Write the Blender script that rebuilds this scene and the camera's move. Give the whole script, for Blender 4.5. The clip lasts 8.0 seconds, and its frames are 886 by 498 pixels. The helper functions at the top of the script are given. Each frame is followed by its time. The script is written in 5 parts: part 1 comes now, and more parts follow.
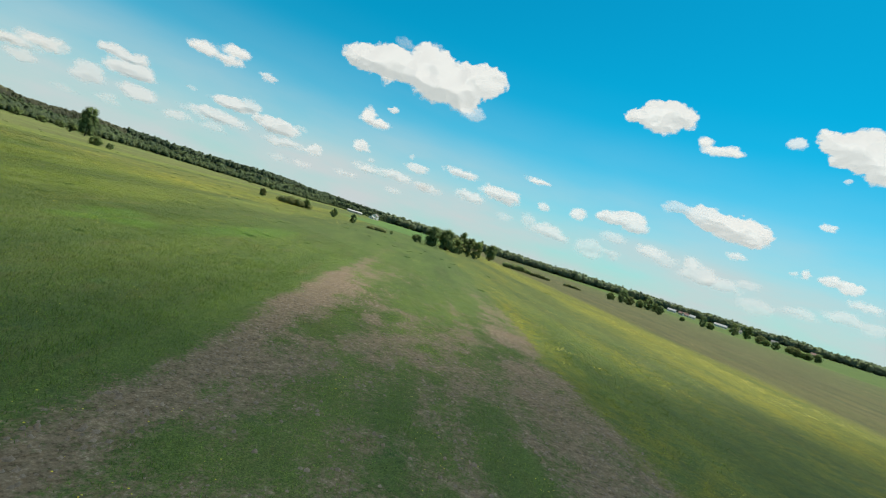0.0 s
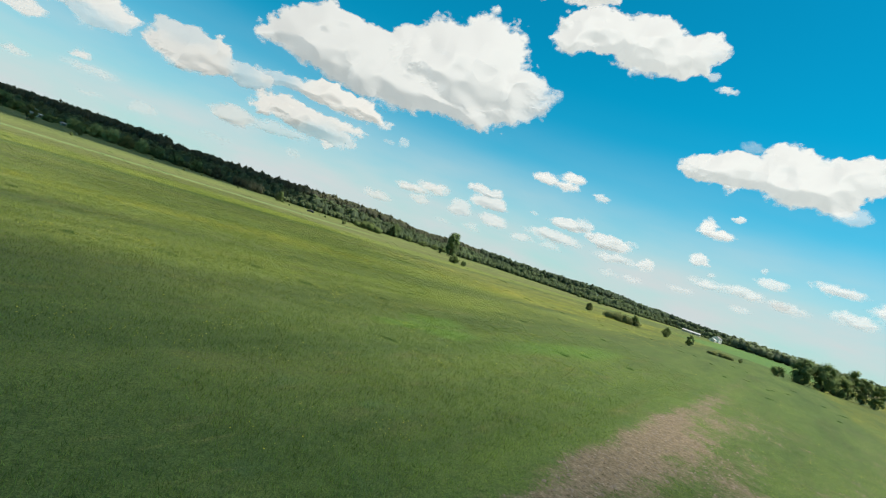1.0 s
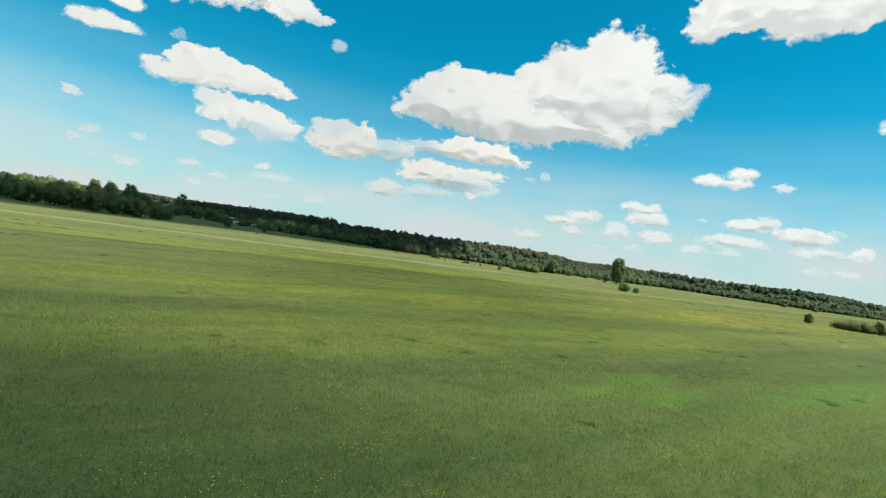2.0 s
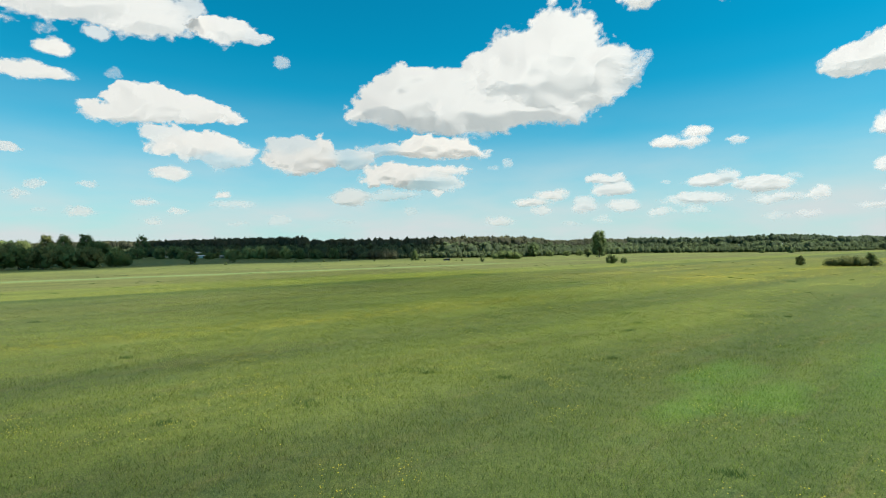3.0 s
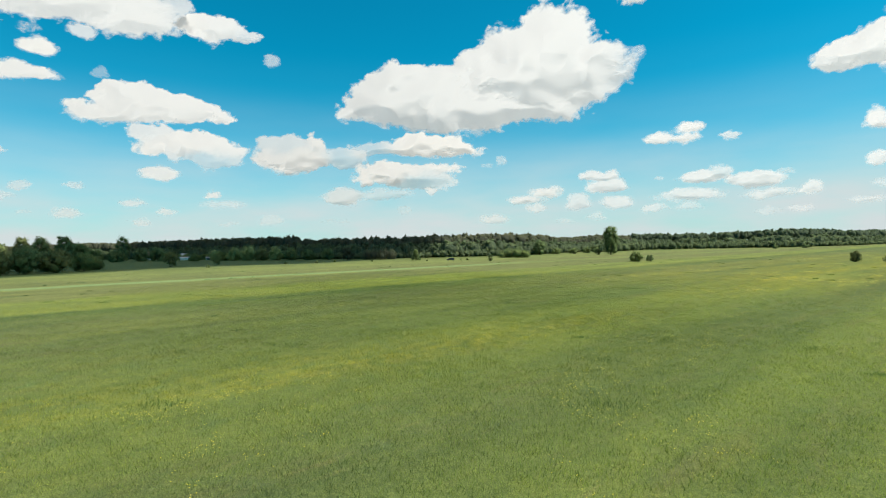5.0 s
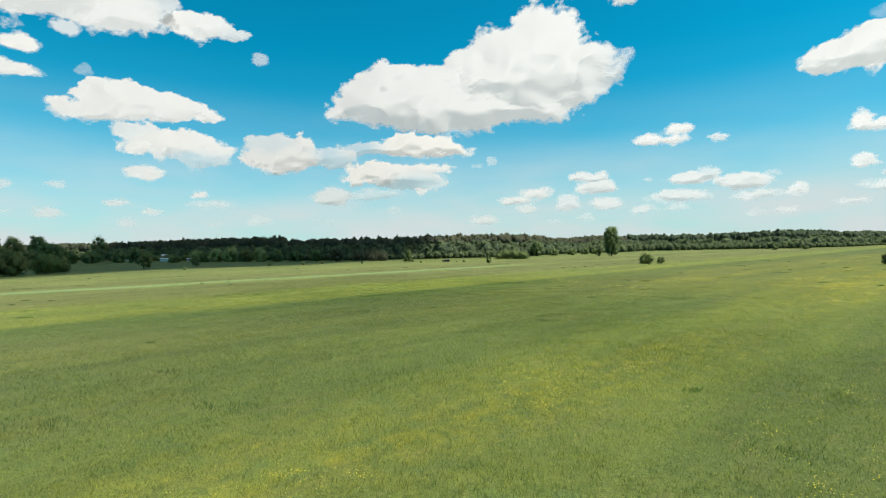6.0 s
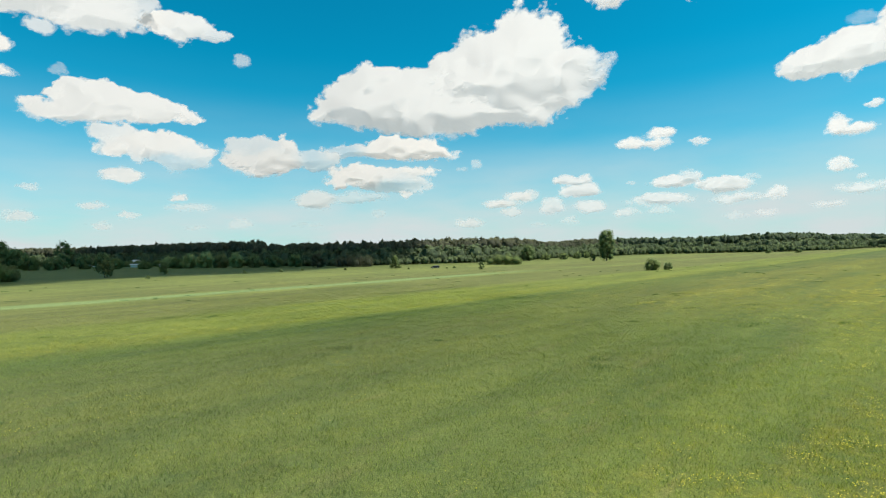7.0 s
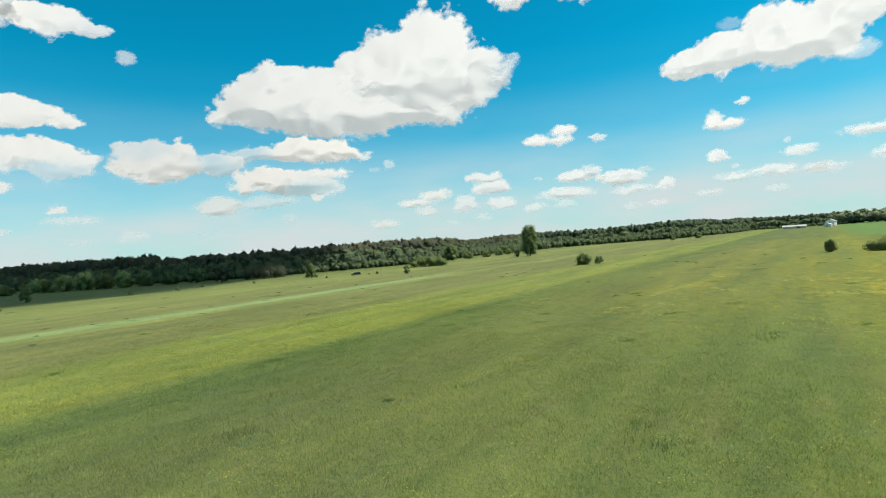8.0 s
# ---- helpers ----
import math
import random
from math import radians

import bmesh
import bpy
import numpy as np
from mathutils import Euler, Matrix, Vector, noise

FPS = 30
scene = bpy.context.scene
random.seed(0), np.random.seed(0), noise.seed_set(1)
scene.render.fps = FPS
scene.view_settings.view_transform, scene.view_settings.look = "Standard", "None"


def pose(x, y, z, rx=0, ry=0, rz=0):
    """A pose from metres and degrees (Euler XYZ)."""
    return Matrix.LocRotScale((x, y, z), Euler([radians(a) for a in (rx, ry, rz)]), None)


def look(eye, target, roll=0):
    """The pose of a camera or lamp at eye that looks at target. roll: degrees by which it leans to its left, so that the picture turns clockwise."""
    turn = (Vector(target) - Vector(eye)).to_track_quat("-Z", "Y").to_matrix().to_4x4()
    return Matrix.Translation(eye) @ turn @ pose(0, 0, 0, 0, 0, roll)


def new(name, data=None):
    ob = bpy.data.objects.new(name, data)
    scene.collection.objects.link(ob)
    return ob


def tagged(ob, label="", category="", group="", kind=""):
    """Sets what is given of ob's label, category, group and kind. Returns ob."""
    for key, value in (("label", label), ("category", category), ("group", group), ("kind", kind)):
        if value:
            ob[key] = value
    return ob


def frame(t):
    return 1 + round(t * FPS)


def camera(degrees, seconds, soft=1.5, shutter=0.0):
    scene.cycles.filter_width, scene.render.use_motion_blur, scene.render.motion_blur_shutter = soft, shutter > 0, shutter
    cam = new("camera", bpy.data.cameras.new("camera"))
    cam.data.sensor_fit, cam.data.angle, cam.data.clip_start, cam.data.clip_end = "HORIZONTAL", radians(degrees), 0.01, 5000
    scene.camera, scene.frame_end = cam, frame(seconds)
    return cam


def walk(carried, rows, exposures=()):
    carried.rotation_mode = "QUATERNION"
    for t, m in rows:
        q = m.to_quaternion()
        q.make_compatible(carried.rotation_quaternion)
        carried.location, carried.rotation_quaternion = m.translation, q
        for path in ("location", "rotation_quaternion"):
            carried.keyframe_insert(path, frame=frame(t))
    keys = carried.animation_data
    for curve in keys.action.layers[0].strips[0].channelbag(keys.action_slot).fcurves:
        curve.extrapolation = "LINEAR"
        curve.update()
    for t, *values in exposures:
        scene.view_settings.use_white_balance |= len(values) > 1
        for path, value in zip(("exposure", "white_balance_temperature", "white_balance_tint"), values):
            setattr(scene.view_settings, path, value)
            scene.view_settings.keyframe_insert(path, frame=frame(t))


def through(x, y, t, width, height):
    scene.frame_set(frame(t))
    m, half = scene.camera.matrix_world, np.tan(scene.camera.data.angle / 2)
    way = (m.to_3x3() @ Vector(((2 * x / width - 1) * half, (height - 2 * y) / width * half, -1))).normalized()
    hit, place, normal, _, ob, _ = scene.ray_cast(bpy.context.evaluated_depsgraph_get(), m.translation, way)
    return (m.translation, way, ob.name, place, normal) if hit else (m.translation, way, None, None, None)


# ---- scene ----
cam = camera(82.69, 8.0, soft=1.0, shutter=0.045)
walk(cam, [
    (0.0, pose(-4.42, -30.20, 7.71, 88.50, -17.31, -56.97)),
    (0.5, pose(-0.45, -27.22, 7.75, 88.84, -19.20, -37.15)),
    (1.0, pose(2.10, -23.45, 7.96, 89.43, -18.71, -19.07)),
    (1.5, pose(3.19, -19.13, 8.16, 89.75, -15.27, -6.86)),
    (1.7, pose(3.29, -17.50, 8.30, 89.73, -12.81, -3.48)),
    (2.8, pose(1.67, -7.32, 8.39, 89.80, -0.11, -3.32)),
    (3.0, pose(1.22, -5.43, 8.37, 89.81, 0.49, -3.94)),
    (3.5, pose(0.00, -0.00, 8.40, 89.76, 0.90, -5.05)),
    (4.0, pose(-1.15, 5.90, 8.38, 89.65, 0.94, -5.24)),
    (4.5, pose(-2.08, 12.20, 8.31, 89.61, 0.96, -4.68)),
    (4.7, pose(-2.39, 14.79, 8.32, 89.62, 1.08, -4.56)),
    (5.8, pose(-4.08, 32.54, 8.33, 89.72, 1.05, -5.74)),
    (6.0, pose(-4.28, 35.67, 8.42, 89.72, 1.02, -5.89)),
    (6.5, pose(-4.66, 44.05, 8.84, 89.91, 1.02, -6.25)),
    (7.0, pose(-4.82, 52.70, 9.51, 90.04, 1.17, -7.66)),
    (7.5, pose(-4.85, 61.07, 10.18, 89.94, 2.25, -11.41)),
    (8.0, pose(-4.55, 69.27, 10.71, 89.63, 4.20, -17.14)),
], exposures=[(0.0, -0.24), (1.0, -0.14), (1.7, -0.10), (2.8, -0.08), (8.0, -0.08)])

# ---- light ----
SUN_AZ, SUN_EL = 108.0, 57.0        # degrees clockwise from +y, and above the horizon
SUN_DIR = Vector((math.sin(radians(SUN_AZ)) * math.cos(radians(SUN_EL)),
                  math.cos(radians(SUN_AZ)) * math.cos(radians(SUN_EL)), math.sin(radians(SUN_EL))))
sun_data = bpy.data.lights.new("sun", "SUN")
sun_data.energy, sun_data.angle, sun_data.color = 5.0, radians(0.53), (1.0, 0.95, 0.86)
sun = new("sun", sun_data)
sun.matrix_world = look(SUN_DIR * 900, (0, 0, 0))

world = bpy.data.worlds.new("sky")
scene.world = world
world.use_nodes = True
wn, wl = world.node_tree.nodes, world.node_tree.links
sky = wn.new("ShaderNodeTexSky")
sky.sky_type, sky.sun_disc = "NISHITA", False
sky.sun_elevation, sky.sun_rotation = radians(SUN_EL), radians(SUN_AZ)
sky.altitude, sky.air_density, sky.dust_density, sky.ozone_density = 100, 1.0, 0.2, 1.6
tint = wn.new("ShaderNodeMix")
tint.data_type, tint.blend_type = "RGBA", "MULTIPLY"
tint.inputs[0].default_value = 1.0
tint.inputs[7].default_value = (0.01, 1.14, 1.22, 1)      # the film's cyan grade of the blue sky
wl.new(sky.outputs[0], tint.inputs[6])
# thin white veil of haze that thickens towards the horizon
coord = wn.new("ShaderNodeTexCoord")
sep = wn.new("ShaderNodeSeparateXYZ")
wl.new(coord.outputs["Generated"], sep.inputs[0])
veil = wn.new("ShaderNodeValToRGB")
veil.color_ramp.interpolation = "EASE"
for e in veil.color_ramp.elements:
    e.color = (0, 0, 0, 1)
veil.color_ramp.elements[0].color = (0.95, 0.95, 0.95, 1)
veil.color_ramp.elements[1].position = 0.36
for p, v in ((0.06, 0.83), (0.13, 0.49), (0.22, 0.12), (0.30, 0.01)):
    veil.color_ramp.elements.new(p).color = (v, v, v, 1)
wl.new(sep.outputs[2], veil.inputs[0])
streak_map = wn.new("ShaderNodeMapping")
streak_map.inputs["Scale"].default_value = (3.0, 3.0, 11.0)
streak = wn.new("ShaderNodeTexNoise")
streak.inputs["Scale"].default_value, streak.inputs["Detail"].default_value = 1.6, 6
wl.new(coord.outputs["Generated"], streak_map.inputs[0])
wl.new(streak_map.outputs[0], streak.inputs["Vector"])
gain = wn.new("ShaderNodeMath")
gain.operation = "MULTIPLY_ADD"
gain.inputs[1].default_value, gain.inputs[2].default_value = 1.0, 0.5
wl.new(streak.outputs["Fac"], gain.inputs[0])
amount = wn.new("ShaderNodeMath")
amount.operation, amount.use_clamp = "MULTIPLY", True
wl.new(veil.outputs[0], amount.inputs[0])
wl.new(gain.outputs[0], amount.inputs[1])
haze = wn.new("ShaderNodeMix")
haze.data_type = "RGBA"
haze.inputs[7].default_value = (6.2, 6.95, 7.0, 1)
wl.new(amount.outputs[0], haze.inputs[0])
wl.new(tint.outputs[2], haze.inputs[6])
# the broken cumulus goes on overhead
puff = wn.new("ShaderNodeTexNoise")
puff.inputs["Scale"].default_value, puff.inputs["Detail"].default_value = 3.4, 7
wl.new(coord.outputs["Generated"], puff.inputs["Vector"])
cover = wn.new("ShaderNodeMapRange")
cover.inputs["From Min"].default_value, cover.inputs["From Max"].default_value = 0.46, 0.58
wl.new(puff.outputs["Fac"], cover.inputs["Value"])
high = wn.new("ShaderNodeMapRange")
high.inputs["From Min"].default_value, high.inputs["From Max"].default_value = 0.60, 0.72
wl.new(sep.outputs[2], high.inputs["Value"])
both = wn.new("ShaderNodeMath")
both.operation = "MULTIPLY"
wl.new(cover.outputs[0], both.inputs[0])
wl.new(high.outputs[0], both.inputs[1])
overhead = wn.new("ShaderNodeMix")
overhead.data_type = "RGBA"
overhead.inputs[7].default_value = (9.0, 8.8, 8.4, 1)
wl.new(both.outputs[0], overhead.inputs[0])
wl.new(haze.outputs[2], overhead.inputs[6])
wl.new(overhead.outputs[2], wn["Background"].inputs[0])
wn["Background"].inputs[1].default_value = 0.11

# ---- small helpers ----
rng = np.random.default_rng(7)
AX, CX = (0.812, 0.584), (-0.584, 0.812)      # along and across the field strips


def lattice(ix, iy, seed):
    h = (ix * 374761393 + iy * 668265263 + seed * 974634777) & 0xFFFFFFFF
    h = ((h ^ (h >> 13)) * 1274126177) & 0xFFFFFFFF
    return ((h ^ (h >> 16)) & 0xFFFF) / 65535.0


def value_noise(x, y, seed=0):
    ix, iy = np.floor(x).astype(np.int64), np.floor(y).astype(np.int64)
    fx, fy = x - ix, y - iy
    fx, fy = fx * fx * (3 - 2 * fx), fy * fy * (3 - 2 * fy)
    a, b = lattice(ix, iy, seed), lattice(ix + 1, iy, seed)
    c, d = lattice(ix, iy + 1, seed), lattice(ix + 1, iy + 1, seed)
    return (a + (b - a) * fx) * (1 - fy) + (c + (d - c) * fx) * fy


def fbm(x, y, octaves=5, seed=0, gain=0.5):
    """Layered noise, about -1 to 1."""
    total, amp, norm = 0, 1.0, 0
    for o in range(octaves):
        total = total + amp * (value_noise(x * 2 ** o + 17.3 * o, y * 2 ** o - 9.1 * o, seed + o) * 2 - 1)
        norm += amp
        amp *= gain
    return total / norm * 1.6


def billow(x, y, octaves=4, seed=0):
    """Rounded lumps with creases between them, 0 to 1."""
    total, amp, norm = 0, 1.0, 0
    for o in range(octaves):
        total = total + amp * (1 - np.abs(value_noise(x * 2 ** o + 5.7 * o, y * 2 ** o + 3.3 * o, seed + o) * 2 - 1))
        norm += amp
        amp *= 0.5
    return total / norm


def smooth(a, b, x):
    t = np.clip((x - a) / (b - a), 0, 1)
    return t * t * (3 - 2 * t)


def mesh_from(name, verts, faces, shade=False):
    """A mesh from arrays: verts n x 3, faces m x k."""
    me = bpy.data.meshes.new(name)
    verts, faces = np.asarray(verts, np.float32), np.asarray(faces, np.int32)
    k = faces.shape[1]
    me.vertices.add(len(verts))
    me.vertices.foreach_set("co", verts.ravel())
    me.loops.add(faces.size)
    me.loops.foreach_set("vertex_index", faces.ravel())
    me.polygons.add(len(faces))
    me.polygons.foreach_set("loop_start", np.arange(0, faces.size, k, dtype=np.int32))
    if shade:
        me.polygons.foreach_set("use_smooth", np.ones(len(faces), bool))
    me.update(calc_edges=True)
    return me


def attribute(me, name, values):
    me.attributes.new(name, "FLOAT", "POINT").data.foreach_set("value", np.asarray(values, np.float32))


def part(name, bm, material, parent, label=""):
    """Links a bmesh as one mesh object under a thing or a part."""
    me = bpy.data.meshes.new(name)
    bm.to_mesh(me)
    bm.free()
    me.materials.append(material)
    ob = new(name, me)
    ob.parent = parent
    return tagged(ob, label)


def empty(name, m, label, category, group=""):
    ob = new(name)
    ob.matrix_world = m
    ob.empty_display_size = 0.3
    return tagged(ob, label, category, group)


def add_box(bm, x0, x1, y0, y1, z0, z1, bevel=0.0):
    m = Matrix.Translation(((x0 + x1) / 2, (y0 + y1) / 2, (z0 + z1) / 2)) @ Matrix.Diagonal((x1 - x0, y1 - y0, z1 - z0, 1))
    made = bmesh.ops.create_cube(bm, size=1, matrix=m)["verts"]
    if bevel:
        edges = {e for v in made for e in v.link_edges}
        bmesh.ops.bevel(bm, geom=list(edges), offset=bevel, segments=2, affect="EDGES")
    return bm


def box(x0, x1, y0, y1, z0, z1, bevel=0.0):
    return add_box(bmesh.new(), x0, x1, y0, y1, z0, z1, bevel)


def add_limb(bm, a, b, ra, rb, sides=7):
    """A tapered round limb from a to b."""
    a, b = Vector(a), Vector(b)
    turn = (b - a).to_track_quat("Z", "Y").to_matrix().to_4x4()
    m = Matrix.Translation((a + b) / 2) @ turn
    bmesh.ops.create_cone(bm, cap_ends=True, segments=sides, radius1=ra, radius2=rb, depth=(b - a).length, matrix=m)


# ---- materials ----
def material(name, rough=0.8):
    mat = bpy.data.materials.new(name)
    mat.use_nodes = True
    mat.node_tree.nodes["Principled BSDF"].inputs["Roughness"].default_value = rough
    return mat, mat.node_tree.nodes, mat.node_tree.links, mat.node_tree.nodes["Principled BSDF"]


def math_node(n, l, op, a, b=0.0, c=0.0, clamp=False):
    m = n.new("ShaderNodeMath")
    m.operation, m.use_clamp = op, clamp
    for i, v in enumerate((a, b, c)):
        if isinstance(v, (int, float)):
            m.inputs[i].default_value = v
        else:
            l.new(v, m.inputs[i])
    return m.outputs[0]


def mix_color(n, l, fac, a, b, blend="MIX"):
    m = n.new("ShaderNodeMix")
    m.data_type, m.blend_type = "RGBA", blend
    for i, v in ((0, fac), (6, a), (7, b)):
        if isinstance(v, (int, float)):
            m.inputs[i].default_value = v
        elif isinstance(v, tuple):
            m.inputs[i].default_value = (*v, 1)
        else:
            l.new(v, m.inputs[i])
    return m.outputs[2]


def noise_node(n, l, vector, scale, detail=4.0, rough=0.55):
    t = n.new("ShaderNodeTexNoise")
    t.inputs["Scale"].default_value, t.inputs["Detail"].default_value, t.inputs["Roughness"].default_value = scale, detail, rough
    if vector is not None:
        l.new(vector, t.inputs["Vector"])
    return t.outputs["Fac"]


def ramp(n, l, fac, stops, interpolation="LINEAR"):
    r = n.new("ShaderNodeValToRGB")
    cr = r.color_ramp
    cr.interpolation = interpolation
    while len(cr.elements) > 1:
        cr.elements.remove(cr.elements[0])
    cr.elements[0].position = stops[0][0]
    cr.elements[0].color = (*stops[0][1], 1)
    for p, col in stops[1:]:
        cr.elements.new(p).color = (*col, 1)
    l.new(fac, r.inputs[0])
    return r.outputs[0]


def plain(name, color, rough=0.6, metal=0.0, spread=0.12, scale=3.0, bump=0.0):
    """A surface of one colour with stains and grain at two scales."""
    mat, n, l, bsdf = material(name, rough)
    co = n.new("ShaderNodeTexCoord").outputs["Object"]
    big, fine = noise_node(n, l, co, scale, 5), noise_node(n, l, co, scale * 14, 3)
    v = math_node(n, l, "ADD", math_node(n, l, "MULTIPLY", big, 1.3), math_node(n, l, "MULTIPLY", fine, 0.7))
    lo = tuple(c * (1 - spread) for c in color)
    hi = tuple(min(1, c * (1 + spread)) for c in color)
    col = mix_color(n, l, math_node(n, l, "MULTIPLY_ADD", v, 1.6, -1.1, True), lo, hi)
    l.new(col, bsdf.inputs["Base Color"])
    bsdf.inputs["Metallic"].default_value = metal
    if bump:
        b = n.new("ShaderNodeBump")
        b.inputs["Strength"].default_value, b.inputs["Distance"].default_value = bump, 0.05
        l.new(fine, b.inputs["Height"])
        l.new(b.outputs[0], bsdf.inputs["Normal"])
    return mat


def meadow_group():
    """Colour of the meadow by place: strips side by side, patches and mottling."""
    g = bpy.data.node_groups.new("meadow colour", "ShaderNodeTree")
    g.interface.new_socket("Colour", in_out="OUTPUT", socket_type="NodeSocketColor")
    n, l = g.nodes, g.links
    out = n.new("NodeGroupOutput")
    pos = n.new("ShaderNodeNewGeometry").outputs["Position"]

    def dot(v):
        d = n.new("ShaderNodeVectorMath")
        d.operation = "DOT_PRODUCT"
        l.new(pos, d.inputs[0])
        d.inputs[1].default_value = (*v, 0)
        return d.outputs["Value"]
    s, c = dot(AX), dot(CX)
    strip = n.new("ShaderNodeCombineXYZ")
    l.new(math_node(n, l, "MULTIPLY", s, 0.16), strip.inputs[0])
    l.new(c, strip.inputs[1])
    wobble = noise_node(n, l, strip.outputs[0], 0.07, 5, 0.6)
    fine_strip = noise_node(n, l, strip.outputs[0], 0.35, 4, 0.6)
    place = math_node(n, l, "ADD", c, math_node(n, l, "MULTIPLY_ADD", wobble, 7.0, -3.5))
    place = math_node(n, l, "ADD", place, math_node(n, l, "MULTIPLY_ADD", fine_strip, 3.0, -1.5))
    fac = math_node(n, l, "MULTIPLY_ADD", place, 1 / 640, 0.5)
    green, deep, olive = (0.108, 0.150, 0.049), (0.096, 0.126, 0.047), (0.132, 0.142, 0.057)
    gold, vivid, brown = (0.166, 0.184, 0.046), (0.110, 0.164, 0.041), (0.132, 0.116, 0.058)
    bright, lit, straw, light = (0.148, 0.184, 0.052), (0.212, 0.244, 0.064), (0.188, 0.196, 0.076), (0.225, 0.250, 0.086)
    stops = [(-292, vivid), (-286, (0.19, 0.27, 0.06)), (-280, olive), (-122, brown), (-90, brown), (-82, gold),
             (-66, gold), (-58, deep), (-40, green), (-13, (0.108, 0.158, 0.044)), (-4, green), (4, green), (14, deep), (20, bright), (29, bright),
             (34, deep), (42, bright), (54, bright), (60, (0.130, 0.166, 0.054)), (81, (0.142, 0.166, 0.060)), (90, (0.138, 0.160, 0.060)), (105, green), (109, lit),
             (128, lit), (134, straw), (160, straw), (166, light), (186, straw), (230, light), (320, deep)]
    col = ramp(n, l, fac, [((p + 320) / 640, k) for p, k in stops])
    spread = noise_node(n, l, pos, 0.35, 4, 0.6)
    # wide patches, tussock mottling, and dry stalks
    patch = noise_node(n, l, pos, 0.045, 5, 0.62)
    col = mix_color(n, l, math_node(n, l, "MULTIPLY_ADD", patch, 2.6, -0.95, True), mix_color(n, l, 0.35, col, deep), col)
    mid = noise_node(n, l, pos, 0.55, 5, 0.65)
    col = mix_color(n, l, math_node(n, l, "MULTIPLY_ADD", mid, 2.4, -0.75, True),
                    mix_color(n, l, 1.0, col, (0.88, 0.90, 0.88), "MULTIPLY"), mix_color(n, l, 1.0, col, (1.14, 1.11, 1.02), "MULTIPLY"))
    long = noise_node(n, l, strip.outputs[0], 0.16, 4, 0.6)
    col = mix_color(n, l, math_node(n, l, "MULTIPLY_ADD", long, 3.2, -1.1, True),
                    mix_color(n, l, 1.0, col, (0.78, 0.82, 0.84), "MULTIPLY"), mix_color(n, l, 1.0, col, (1.18, 1.14, 1.03), "MULTIPLY"))
    dry = noise_node(n, l, strip.outputs[0], 0.9, 6, 0.7)
    col = mix_color(n, l, math_node(n, l, "MULTIPLY_ADD", dry, 3.0, -1.75, True), col, (0.26, 0.22, 0.09))
    # reddish sorrel in flower, and lush patches of young grass
    sorrel = noise_node(n, l, strip.outputs[0], 0.22, 6, 0.65)
    col = mix_color(n, l, math_node(n, l, "MULTIPLY_ADD", sorrel, 4.0, -2.2, True), col, mix_color(n, l, 0.28, col, (0.20, 0.13, 0.07)))
    for s0, c0, rs, rc in ((32.5, 8.6, 5.5, 2.2), (29.5, 4.6, 4.5, 1.8), (24.5, 6.8, 4.0, 1.3), (55.0, 1.0, 22.0, 3.0)):
        ds = math_node(n, l, "MULTIPLY_ADD", s, 1 / rs, -s0 / rs)
        dc = math_node(n, l, "MULTIPLY_ADD", math_node(n, l, "MULTIPLY_ADD", spread, 3.0, math_node(n, l, "ADD", c, -1.5)), 1 / rc, -c0 / rc)
        far = math_node(n, l, "ADD", math_node(n, l, "MULTIPLY", ds, ds), math_node(n, l, "MULTIPLY", dc, dc))
        col = mix_color(n, l, math_node(n, l, "MULTIPLY", math_node(n, l, "MULTIPLY_ADD", far, -0.9, 1.2, True), 0.36), col, (0.115, 0.235, 0.040))
    beyond = math_node(n, l, "MULTIPLY", math_node(n, l, "MULTIPLY_ADD", s, 0.05, -18.5, True), math_node(n, l, "MULTIPLY_ADD", place, -0.08, 4.0, True))
    beyond = math_node(n, l, "MULTIPLY", beyond, math_node(n, l, "MULTIPLY_ADD", place, 0.05, 3.5, True))
    col = mix_color(n, l, math_node(n, l, "MULTIPLY", beyond, 0.75), col, (0.120, 0.225, 0.062))
    # buttercup drifts
    drift = ramp(n, l, fac, [((p + 320) / 640, (k, k, k)) for p, k in (
        (-320, 0.0), (-124, 0.0), (-88, 0.1), (-82, 0.9), (-66, 0.9), (-60, 0.4), (-50, 0.75), (-46, 0.3), (-41, 0.8), (-37, 0.9), (-35.5, 0.0), (-12, 0.05), (18, 0.1), (24, 0.18),
        (30, 0.08), (44, 0.2), (50, 0.6), (58, 0.2), (77, 0.06), (81, 0.22), (86, 0.05), (107, 0.05), (110, 0.45), (116, 0.08), (200, 0.03), (320, 0.1))])
    east = math_node(n, l, "MULTIPLY", math_node(n, l, "MULTIPLY_ADD", s, 0.02, -1.7, True), math_node(n, l, "MULTIPLY_ADD", s, -0.012, 5.0, True))
    wide = math_node(n, l, "MULTIPLY_ADD", math_node(n, l, "ABSOLUTE", math_node(n, l, "ADD", place, -62.0)), -0.025, 1.4, True)
    drift = math_node(n, l, "ADD", drift, math_node(n, l, "MULTIPLY", math_node(n, l, "MULTIPLY", east, wide), 0.72))
    spot = noise_node(n, l, pos, 0.7, 6, 0.75)
    patchy = noise_node(n, l, strip.outputs[0], 0.12, 4, 0.6)
    some = math_node(n, l, "MULTIPLY", drift, math_node(n, l, "MULTIPLY_ADD", patchy, 3.0, -0.9, True))
    some = math_node(n, l, "MULTIPLY", some, math_node(n, l, "MULTIPLY_ADD", spot, 3.2, -1.25, True))
